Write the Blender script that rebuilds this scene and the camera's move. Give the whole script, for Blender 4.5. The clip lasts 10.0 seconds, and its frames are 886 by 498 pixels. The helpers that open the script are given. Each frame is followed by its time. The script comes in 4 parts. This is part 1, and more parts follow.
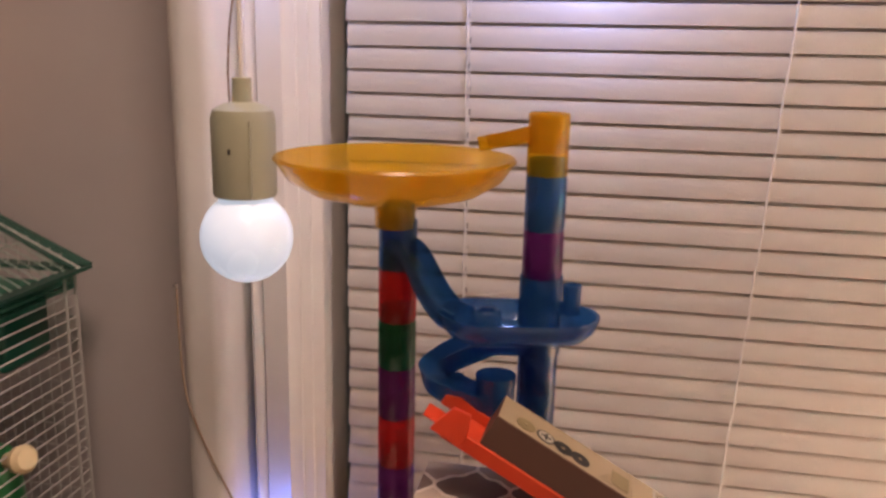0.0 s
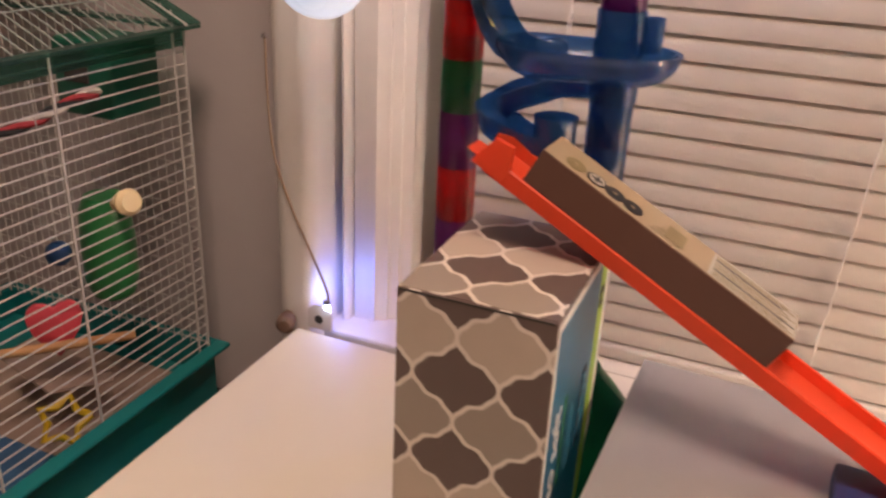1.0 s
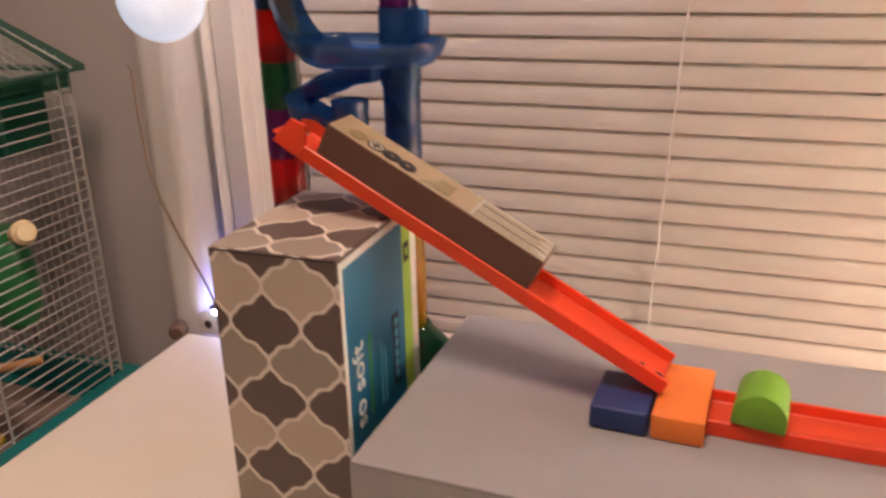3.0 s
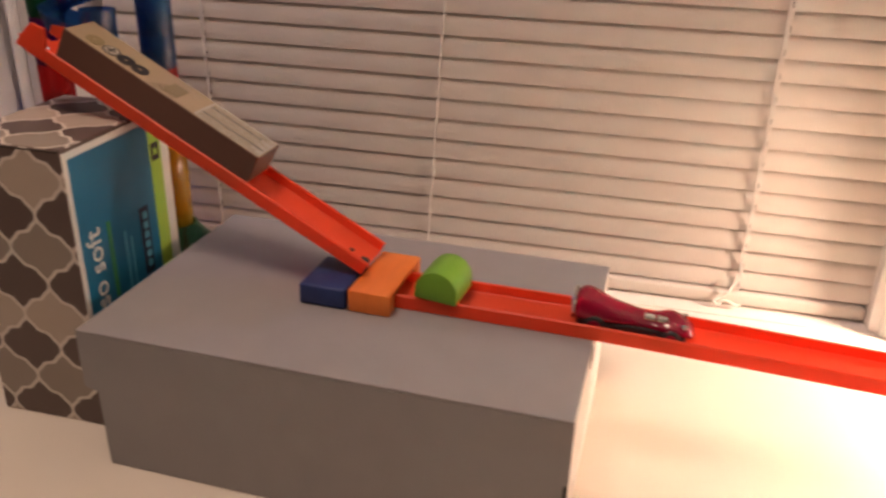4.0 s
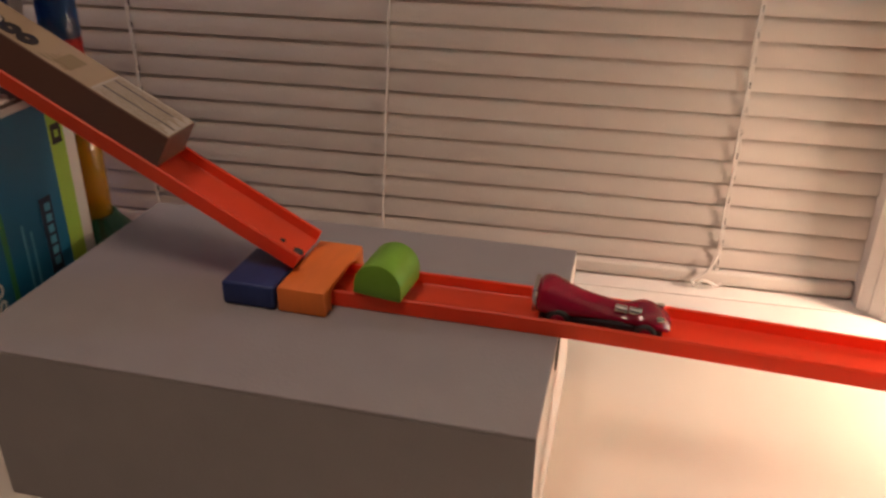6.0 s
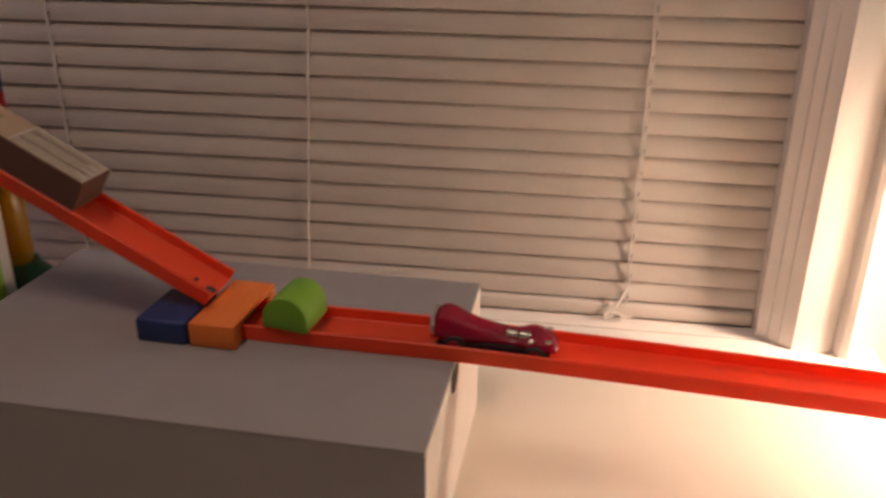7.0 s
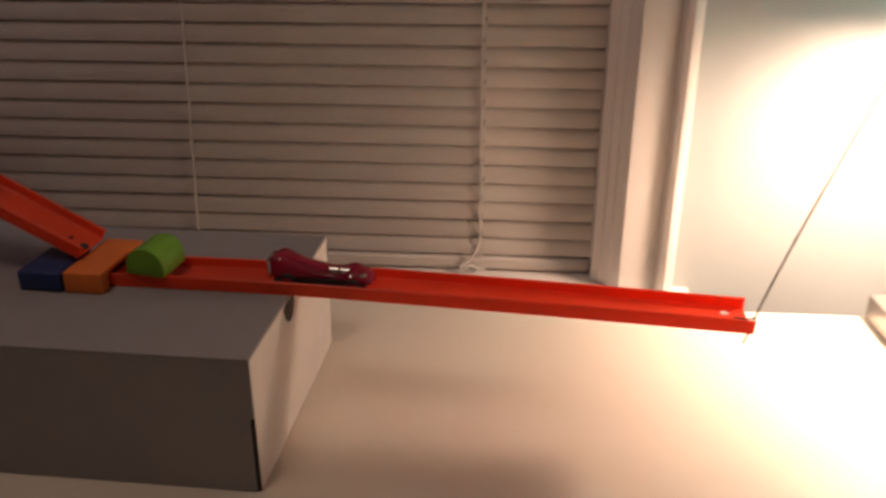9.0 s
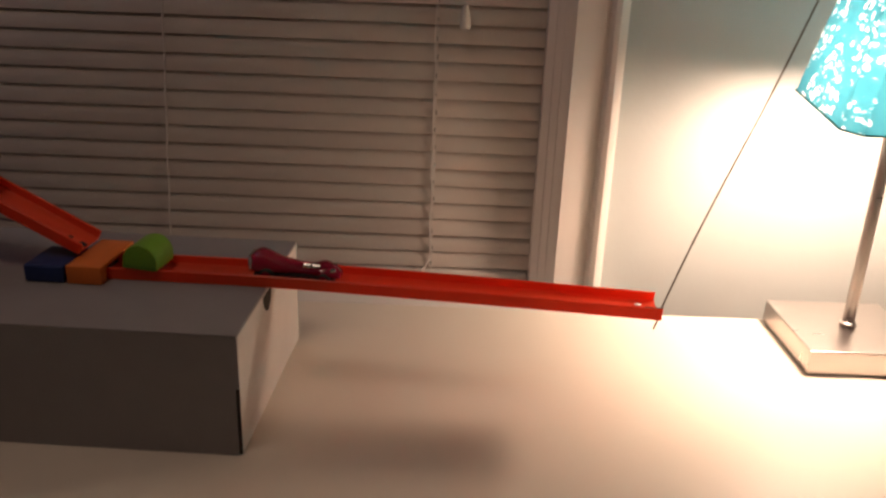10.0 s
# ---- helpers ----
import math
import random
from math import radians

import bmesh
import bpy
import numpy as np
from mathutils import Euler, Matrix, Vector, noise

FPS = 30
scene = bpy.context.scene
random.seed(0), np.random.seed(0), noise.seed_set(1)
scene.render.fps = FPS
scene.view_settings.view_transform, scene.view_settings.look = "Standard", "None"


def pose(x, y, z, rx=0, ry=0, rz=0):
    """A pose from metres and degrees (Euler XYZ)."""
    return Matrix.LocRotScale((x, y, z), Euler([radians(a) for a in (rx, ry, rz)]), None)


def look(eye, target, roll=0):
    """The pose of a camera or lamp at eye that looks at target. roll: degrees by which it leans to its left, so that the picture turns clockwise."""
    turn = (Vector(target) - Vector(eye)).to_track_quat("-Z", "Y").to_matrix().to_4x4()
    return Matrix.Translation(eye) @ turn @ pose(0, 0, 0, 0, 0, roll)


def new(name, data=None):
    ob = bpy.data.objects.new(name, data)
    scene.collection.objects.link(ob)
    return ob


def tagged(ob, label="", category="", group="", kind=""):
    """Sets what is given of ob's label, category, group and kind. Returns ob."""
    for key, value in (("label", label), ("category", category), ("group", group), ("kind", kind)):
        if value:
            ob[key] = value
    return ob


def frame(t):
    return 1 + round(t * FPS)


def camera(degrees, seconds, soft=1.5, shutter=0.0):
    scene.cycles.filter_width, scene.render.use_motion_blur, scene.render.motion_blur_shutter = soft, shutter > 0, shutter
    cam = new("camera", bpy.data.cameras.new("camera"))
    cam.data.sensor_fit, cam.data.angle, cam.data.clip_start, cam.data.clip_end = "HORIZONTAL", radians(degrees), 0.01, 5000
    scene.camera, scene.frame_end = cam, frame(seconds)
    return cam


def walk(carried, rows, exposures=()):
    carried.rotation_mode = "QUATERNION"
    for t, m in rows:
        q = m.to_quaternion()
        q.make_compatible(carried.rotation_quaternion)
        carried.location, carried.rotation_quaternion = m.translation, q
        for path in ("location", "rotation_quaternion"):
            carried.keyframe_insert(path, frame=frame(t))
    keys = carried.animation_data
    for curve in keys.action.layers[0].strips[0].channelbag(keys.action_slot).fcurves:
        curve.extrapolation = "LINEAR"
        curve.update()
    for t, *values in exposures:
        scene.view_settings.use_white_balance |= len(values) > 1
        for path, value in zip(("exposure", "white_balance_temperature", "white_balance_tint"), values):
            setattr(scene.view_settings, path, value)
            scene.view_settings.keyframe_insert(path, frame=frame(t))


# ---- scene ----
cam = camera(56.9, 10.0, soft=2.5, shutter=0.5)
PATH = [
    (0, (0.3030, 0.0780, 1.2591), (-0.0564, 1.9903, 0.7965), 1.27),
    (0.5, (0.3336, 0.0841, 1.2252), (-0.2017, 1.9360, 0.6922), 3.38),
    (1, (0.3664, 0.1169, 1.1758), (-0.3219, 1.8109, 0.3655), 2.79),
    (1.5, (0.4154, 0.1005, 1.1720), (-0.2643, 1.7969, 0.3595), 3.13),
    (2, (0.4485, 0.0878, 1.1846), (-0.2727, 1.8202, 0.4925), 0.37),
    (2.2, (0.4618, 0.0798, 1.1905), (-0.2386, 1.8199, 0.4967), 0.48),
    (3.3, (0.5228, 0.0650, 1.1484), (-0.0830, 1.8237, 0.4138), -1.70),
    (3.5, (0.5524, 0.0595, 1.1490), (0.0340, 1.8134, 0.3397), 0.46),
    (4, (0.6472, 0.0315, 1.1529), (0.2311, 1.8008, 0.3183), 1.68),
    (4.5, (0.6746, 0.0283, 1.1522), (0.2360, 1.8006, 0.3357), 0.74),
    (5, (0.6600, 0.0542, 1.1482), (0.1940, 1.8265, 0.3470), 0.91),
    (6.3, (0.6525, 0.1040, 1.1272), (0.3428, 1.8661, 0.2314), 0.87),
    (6.5, (0.6645, 0.0950, 1.1272), (0.3778, 1.8691, 0.2494), 0.87),
    (7, (0.6929, 0.0721, 1.1328), (0.4326, 1.9017, 0.3681), 0.80),
    (7.5, (0.7293, 0.0729, 1.1198), (0.6771, 1.9362, 0.3949), 3.53),
    (8, (0.7398, 0.0795, 1.1219), (0.6835, 1.9005, 0.2968), 0.35),
    (8.5, (0.7687, 0.0319, 1.1191), (0.5194, 1.8262, 0.2716), 0.60),
    (9, (0.7979, -0.0288, 1.1489), (0.6545, 1.8028, 0.3587), 0.04),
    (9.5, (0.7797, -0.0913, 1.1654), (0.7803, 1.7767, 0.4509), 1.70),
    (10, (0.7926, -0.1382, 1.1564), (0.7857, 1.7371, 0.4612), 2.14),
]
walk(cam, [(t, look(eye, target, roll)) for t, eye, target, roll in PATH],
     exposures=[(0.0, 2.24), (0.5, 2.36), (1.0, 2.52), (2.2, 2.62), (3.3, 2.34), (4.2, 1.66), (5.2, 1.10), (6.5, 1.05), (7.5, 0.58), (8.0, 0.14), (9.0, 0.03), (10.0, -0.35)])

# ---- world and lights ----
world = bpy.data.worlds.new("night")
world.use_nodes = True
world.node_tree.nodes["Background"].inputs["Color"].default_value = (0.25, 0.32, 0.5, 1)
world.node_tree.nodes["Background"].inputs["Strength"].default_value = 0.02
scene.world = world


def lamp_light(name, place, watts, color, radius):
    data = bpy.data.lights.new(name, "POINT")
    data.energy, data.color, data.shadow_soft_size = watts, color, radius
    ob = new(name, data)
    ob.location = place
    return ob


def disc_light(name, eye, target, watts, color, size):
    data = bpy.data.lights.new(name, "AREA")
    data.shape, data.size, data.energy, data.color = "DISK", size, watts, color
    ob = new(name, data)
    ob.matrix_world = look(eye, target)
    return ob


LAMP_X, LAMP_Y = 1.2225, 0.6565
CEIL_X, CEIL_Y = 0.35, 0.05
for bulb_z, watts in ((1.045, 14.0), (1.085, 5.0), (1.135, 6.5)):  # the long bulb glows along its whole length
    lamp_light("table_lamp_light", (LAMP_X, LAMP_Y, bulb_z), watts, (1.0, 0.655, 0.48), 0.042)
# Warm fill from overhead; its lamp is out of view and assumed.
disc_light("ceiling_fill_light", (CEIL_X, CEIL_Y, 2.33), (CEIL_X, CEIL_Y + 0.02, 0.0), 2.35, (1.0, 0.68, 0.575), 0.42)
lamp_light("fairy_light_low", (-0.0050, 0.7640, 0.7920), 0.016, (0.16, 0.24, 1.0), 0.004)
lamp_light("fairy_light_high", (-0.020, 0.742, 1.395), 0.10, (0.45, 0.52, 1.0), 0.004)
lamp_light("fairy_light_top", (0.285, 0.770, 1.372), 0.16, (0.36, 0.44, 1.0), 0.004)


# ---- materials ----
def mat(name, color, rough=0.5, metal=0.0, vary=0.08, scale=30.0, bump=0.0, bump_scale=200.0, transmission=0.0,
        ior=1.45, coat=0.0, spec=0.5, emit=None, emit_strength=0.0, stretch=(1, 1, 1), object_vary=0.0, subsurface=0.0):
    m = bpy.data.materials.new(name)
    m.use_nodes = True
    nt = m.node_tree
    b = nt.nodes["Principled BSDF"]
    b.inputs["Roughness"].default_value = rough
    b.inputs["Metallic"].default_value = metal
    b.inputs["Transmission Weight"].default_value = transmission
    b.inputs["IOR"].default_value = ior
    b.inputs["Coat Weight"].default_value = coat
    b.inputs["Specular IOR Level"].default_value = spec
    b.inputs["Subsurface Weight"].default_value = subsurface
    if subsurface:
        b.inputs["Subsurface Radius"].default_value = (0.01, 0.008, 0.006)
    if emit:
        b.inputs["Emission Color"].default_value = (*emit, 1)
        b.inputs["Emission Strength"].default_value = emit_strength
    tc = nt.nodes.new("ShaderNodeTexCoord")
    mp = nt.nodes.new("ShaderNodeMapping")
    mp.inputs["Scale"].default_value = stretch
    nt.links.new(tc.outputs["Object"], mp.inputs["Vector"])
    n1 = nt.nodes.new("ShaderNodeTexNoise")
    n1.inputs["Scale"].default_value = scale
    n1.inputs["Detail"].default_value = 5
    nt.links.new(mp.outputs["Vector"], n1.inputs["Vector"])
    n2 = nt.nodes.new("ShaderNodeTexNoise")
    n2.inputs["Scale"].default_value = scale * 0.13
    n2.inputs["Detail"].default_value = 3
    nt.links.new(mp.outputs["Vector"], n2.inputs["Vector"])
    add = nt.nodes.new("ShaderNodeMath")
    add.operation = "ADD"
    nt.links.new(n1.outputs["Fac"], add.inputs[0])
    nt.links.new(n2.outputs["Fac"], add.inputs[1])
    rng = nt.nodes.new("ShaderNodeMapRange")
    rng.inputs["From Min"].default_value, rng.inputs["From Max"].default_value = 0.6, 1.4
    rng.inputs["To Min"].default_value, rng.inputs["To Max"].default_value = 1 - vary, 1 + vary
    nt.links.new(add.outputs[0], rng.inputs["Value"])
    value = rng.outputs["Result"]
    if object_vary:
        info = nt.nodes.new("ShaderNodeObjectInfo")
        r2 = nt.nodes.new("ShaderNodeMapRange")
        r2.inputs["To Min"].default_value, r2.inputs["To Max"].default_value = 1 - object_vary, 1 + object_vary
        nt.links.new(info.outputs["Random"], r2.inputs["Value"])
        mul = nt.nodes.new("ShaderNodeMath")
        mul.operation = "MULTIPLY"
        nt.links.new(value, mul.inputs[0])
        nt.links.new(r2.outputs["Result"], mul.inputs[1])
        value = mul.outputs[0]
    hsv = nt.nodes.new("ShaderNodeHueSaturation")
    hsv.inputs["Color"].default_value = (*color, 1)
    nt.links.new(value, hsv.inputs["Value"])
    nt.links.new(hsv.outputs["Color"], b.inputs["Base Color"])
    rr = nt.nodes.new("ShaderNodeMapRange")
    rr.inputs["From Min"].default_value, rr.inputs["From Max"].default_value = 0.3, 0.7
    rr.inputs["To Min"].default_value, rr.inputs["To Max"].default_value = max(0.02, rough - 0.06), min(1, rough + 0.08)
    nt.links.new(n2.outputs["Fac"], rr.inputs["Value"])
    nt.links.new(rr.outputs["Result"], b.inputs["Roughness"])
    if bump:
        n3 = nt.nodes.new("ShaderNodeTexNoise")
        n3.inputs["Scale"].default_value = bump_scale
        n3.inputs["Detail"].default_value = 4
        nt.links.new(mp.outputs["Vector"], n3.inputs["Vector"])
        bp = nt.nodes.new("ShaderNodeBump")
        bp.inputs["Strength"].default_value = bump
        bp.inputs["Distance"].default_value = 0.002
        nt.links.new(n3.outputs["Fac"], bp.inputs["Height"])
        nt.links.new(bp.outputs["Normal"], b.inputs["Normal"])
    return m


def math_node(nt, op, a, b=None, c=None):
    n = nt.nodes.new("ShaderNodeMath")
    n.operation = op
    for i, v in enumerate((a, b, c)):
        if v is None:
            continue
        if isinstance(v, (int, float)):
            n.inputs[i].default_value = v
        else:
            nt.links.new(v, n.inputs[i])
    return n.outputs[0]


def clear_plastic(name, color, rough=0.16, clear=0.76):
    """Dyed see-through plastic: part glassy, part milky, so that thin walls show their colour."""
    m = mat(name, color, rough=rough, vary=0.06, scale=60, spec=0.5)
    nt = m.node_tree
    b = nt.nodes["Principled BSDF"]
    out = nt.nodes["Material Output"]
    tr = nt.nodes.new("ShaderNodeBsdfTransparent")
    tint = nt.nodes.new("ShaderNodeMix")
    tint.data_type = "RGBA"
    tint.inputs["Factor"].default_value = 0.10
    tint.inputs["A"].default_value = (*color, 1)
    tint.inputs["B"].default_value = (1, 1, 1, 1)
    nt.links.new(tint.outputs["Result"], tr.inputs["Color"])
    tl = nt.nodes.new("ShaderNodeBsdfTranslucent")
    tl.inputs["Color"].default_value = (*color, 1)
    mx0 = nt.nodes.new("ShaderNodeMixShader")
    mx0.inputs["Fac"].default_value = 0.25
    nt.links.new(b.outputs["BSDF"], mx0.inputs[1])
    nt.links.new(tl.outputs["BSDF"], mx0.inputs[2])
    mx = nt.nodes.new("ShaderNodeMixShader")
    mx.inputs["Fac"].default_value = clear
    nt.links.new(mx0.outputs["Shader"], mx.inputs[1])
    nt.links.new(tr.outputs["BSDF"], mx.inputs[2])
    gloss = nt.nodes.new("ShaderNodeBsdfGlossy")
    gloss.inputs["Roughness"].default_value = rough
    rim = nt.nodes.new("ShaderNodeLayerWeight")
    rim.inputs["Blend"].default_value = 0.5
    sheen = math_node(nt, "MULTIPLY_ADD", math_node(nt, "POWER", rim.outputs["Facing"], 4.0), 0.35, 0.045)
    mg = nt.nodes.new("ShaderNodeMixShader")
    nt.links.new(sheen, mg.inputs["Fac"])
    nt.links.new(mx.outputs["Shader"], mg.inputs[1])
    nt.links.new(gloss.outputs["BSDF"], mg.inputs[2])
    nt.links.new(mg.outputs["Shader"], out.inputs["Surface"])
    return m


def glowing(m, weight):
    """Lets some of the light that falls on the far side shine through."""
    nt = m.node_tree
    tl = nt.nodes.new("ShaderNodeBsdfTranslucent")
    nt.links.new(nt.nodes["Hue/Saturation/Value"].outputs["Color"], tl.inputs["Color"])
    ms = nt.nodes.new("ShaderNodeMixShader")
    ms.inputs["Fac"].default_value = weight
    nt.links.new(nt.nodes["Principled BSDF"].outputs["BSDF"], ms.inputs[1])
    nt.links.new(tl.outputs["BSDF"], ms.inputs[2])
    nt.links.new(ms.outputs["Shader"], nt.nodes["Material Output"].inputs["Surface"])
    return m


WALL = mat("wall_paint", (0.43, 0.465, 0.455), rough=0.75, vary=0.05, scale=9, bump=0.25, bump_scale=70)
WALL_WARM = mat("wall_paint_mauve", (0.55, 0.50, 0.49), rough=0.75, vary=0.06, scale=7, bump=0.2, bump_scale=70)
CEIL = mat("ceiling_paint", (0.75, 0.74, 0.72), rough=0.9, vary=0.04, scale=6, bump=0.2)
FLOOR = mat("floor_boards", (0.24, 0.15, 0.09), rough=0.45, vary=0.2, scale=14, stretch=(1, 9, 1))
TRIM = mat("trim_gloss_paint", (0.74, 0.71, 0.67), rough=0.38, vary=0.05, scale=18, bump=0.12, bump_scale=60)
DESK = mat("desk_laminate", (0.72, 0.665, 0.57), rough=0.42, vary=0.035, scale=10, bump=0.03, bump_scale=300)
DESK_LEG = mat("desk_leg_paint", (0.68, 0.64, 0.58), rough=0.5, vary=0.05)
SLAT = glowing(mat("blind_slat_vinyl", (0.70, 0.655, 0.60), rough=0.42, vary=0.04, scale=12, object_vary=0.035), 0.28)
CORD = mat("white_cord", (0.72, 0.69, 0.64), rough=0.8, vary=0.08, scale=200)
HOLE_SHADE = mat("slat_hole_shadow", (0.06, 0.05, 0.045), rough=0.9)
PANE = mat("window_glass", (0.9, 0.95, 0.95), rough=0.05, transmission=1.0, vary=0.0)
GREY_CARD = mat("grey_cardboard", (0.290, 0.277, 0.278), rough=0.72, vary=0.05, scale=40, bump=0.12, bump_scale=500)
# Pale card, its tone raised further to carry the lamp's light.
CARD_LAMPLIT = mat("pale_lamplit_cardboard", (0.64, 0.60, 0.56), rough=0.7, vary=0.06, scale=30, bump=0.12, bump_scale=500)
CARD_DARK = mat("card_inside", (0.05, 0.045, 0.04), rough=0.9)
ORANGE_TRACK = glowing(mat("orange_track_plastic", (0.95, 0.125, 0.050), rough=0.34, vary=0.05, scale=25), 0.44)
WOOD_ORANGE = mat("orange_stained_wood", (0.80, 0.205, 0.035), rough=0.5, vary=0.08, scale=40, stretch=(6, 1, 1), bump=0.1)
WOOD_BLUE = mat("navy_stained_wood", (0.020, 0.040, 0.150), rough=0.5, vary=0.12, scale=40, stretch=(6, 1, 1), bump=0.1)
WOOD_GREEN = mat("green_stained_wood", (0.165, 0.36, 0.030), rough=0.5, vary=0.1, scale=40, stretch=(1, 6, 1), bump=0.1)
WOOD_PINE = mat("pine_wood", (0.55, 0.30, 0.13), rough=0.5, vary=0.16, scale=26, stretch=(1, 1, 0.15))
KRAFT = mat("kraft_card", (0.34, 0.26, 0.165), rough=0.72, vary=0.08, scale=60)
KRAFT_BROWN = mat("brown_printed_card", (0.125, 0.062, 0.044), rough=0.55, vary=0.07, scale=30)
KRAFT_LIGHT = mat("cream_printed_card", (0.40, 0.36, 0.30), rough=0.65, vary=0.06, scale=60)
INK = mat("black_ink", (0.022, 0.02, 0.018), rough=0.6)
INK_OLIVE = mat("olive_ink", (0.22, 0.17, 0.08), rough=0.6)
INK_NAVY = mat("navy_ink", (0.012, 0.022, 0.055), rough=0.5)
INK_GREEN = mat("lime_ink", (0.36, 0.58, 0.07), rough=0.5)
INK_LEAF = mat("leaf_ink", (0.05, 0.26, 0.10), rough=0.5)
INK_WHITE = mat("white_ink", (0.80, 0.79, 0.76), rough=0.5)
INK_TEAL = mat("pale_blue_ink", (0.10, 0.35, 0.50), rough=0.5)
BLUE_PRINT = mat("blue_printed_card", (0.014, 0.17, 0.33), rough=0.32, vary=0.14, scale=18)
P_YELLOW = clear_plastic("yellow_plastic", (0.86, 0.59, 0.022))
P_BLUE = clear_plastic("blue_plastic", (0.06, 0.25, 0.56))
P_RED = clear_plastic("red_plastic", (0.80, 0.025, 0.035))
P_GREEN = clear_plastic("green_plastic", (0.010, 0.30, 0.14))
P_PURPLE = clear_plastic("purple_plastic", (0.32, 0.03, 0.34))
CAR_RED = clear_plastic("car_wine_plastic", (0.60, 0.012, 0.075), rough=0.08, clear=0.52)
CAR_BASE = mat("car_base_plastic", (0.03, 0.025, 0.03), rough=0.4)
CHROME = mat("chrome", (0.66, 0.64, 0.63), rough=0.22, metal=1.0, vary=0.03)
TYRE = mat("tyre_plastic", (0.018, 0.018, 0.02), rough=0.55)
NICKEL = mat("brushed_nickel", (0.46, 0.43, 0.41), rough=0.32, metal=1.0, vary=0.03, scale=60, stretch=(1, 5, 5))
STRING = mat("dark_string", (0.10, 0.075, 0.055), rough=0.9, vary=0.2, scale=500)
CORD_TAN = mat("tan_cord", (0.30, 0.22, 0.15), rough=0.8, vary=0.15, scale=300)
HOLDER = mat("sage_plastic", (0.40, 0.40, 0.285), rough=0.45, vary=0.05, scale=30)
BULB = mat("white_bulb_plastic", (0.74, 0.77, 0.82), rough=0.22, vary=0.02, scale=20, emit=(0.72, 0.82, 1.0), emit_strength=0.11)
LED = mat("fairy_led", (0.8, 0.85, 1.0), rough=0.3, emit=(0.6, 0.72, 1.0), emit_strength=9.0)
LED_CAP = mat("fairy_led_socket", (0.10, 0.09, 0.085), rough=0.5)
PLATE = mat("white_bracket_plastic", (0.70, 0.66, 0.62), rough=0.45, vary=0.05)
KNOB_BROWN = mat("brown_rubber", (0.14, 0.085, 0.06), rough=0.6, vary=0.15)
WIRE = mat("white_cage_wire", (0.58, 0.56, 0.53), rough=0.4, vary=0.06)
CAGE_TEAL = mat("teal_cage_plastic", (0.010, 0.20, 0.20), rough=0.35, vary=0.1, scale=14)
CAGE_ROOF = clear_plastic("green_cage_roof", (0.20, 0.46, 0.38), rough=0.3, clear=0.88)
FEEDER = mat("dark_green_feeder", (0.008, 0.11, 0.065), rough=0.35, vary=0.12)
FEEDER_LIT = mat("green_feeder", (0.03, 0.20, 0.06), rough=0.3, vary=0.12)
ROOF_WIRE = mat("sage_roof_wire", (0.36, 0.42, 0.37), rough=0.45, vary=0.1)
PINK = mat("pink_toy_plastic", (0.75, 0.09, 0.12), rough=0.35, vary=0.05)
CREAM = mat("cream_toy_plastic", (0.82, 0.66, 0.38), rough=0.45, vary=0.06)
TOY_YELLOW = mat("yellow_toy_plastic", (0.70, 0.47, 0.02), rough=0.4, vary=0.06)
TOY_BLUE = mat("blue_toy_plastic", (0.012, 0.05, 0.14), rough=0.35, vary=0.1)
LITTER = mat("cage_litter_paper", (0.42, 0.31, 0.25), rough=0.9, vary=0.12, scale=30, bump=0.3)
LITTER_BLUE = mat("blue_printed_paper", (0.06, 0.16, 0.30), rough=0.8, vary=0.25, scale=40)
ROPE_RED = mat("red_rope", (0.38, 0.05, 0.06), rough=0.9, vary=0.2, scale=200)
ROPE_WHITE = mat("white_rope", (0.62, 0.58, 0.52), rough=0.9, vary=0.2, scale=200)
ROPE_BLACK = mat("black_rope", (0.03, 0.03, 0.03), rough=0.9, vary=0.2, scale=200)
STAND = mat("dark_stand", (0.045, 0.035, 0.035), rough=0.55, vary=0.15)
LIGHT_GLASS = mat("lit_white_glass", (0.85, 0.82, 0.78), rough=0.3, emit=(1.0, 0.80, 0.6), emit_strength=2.0)


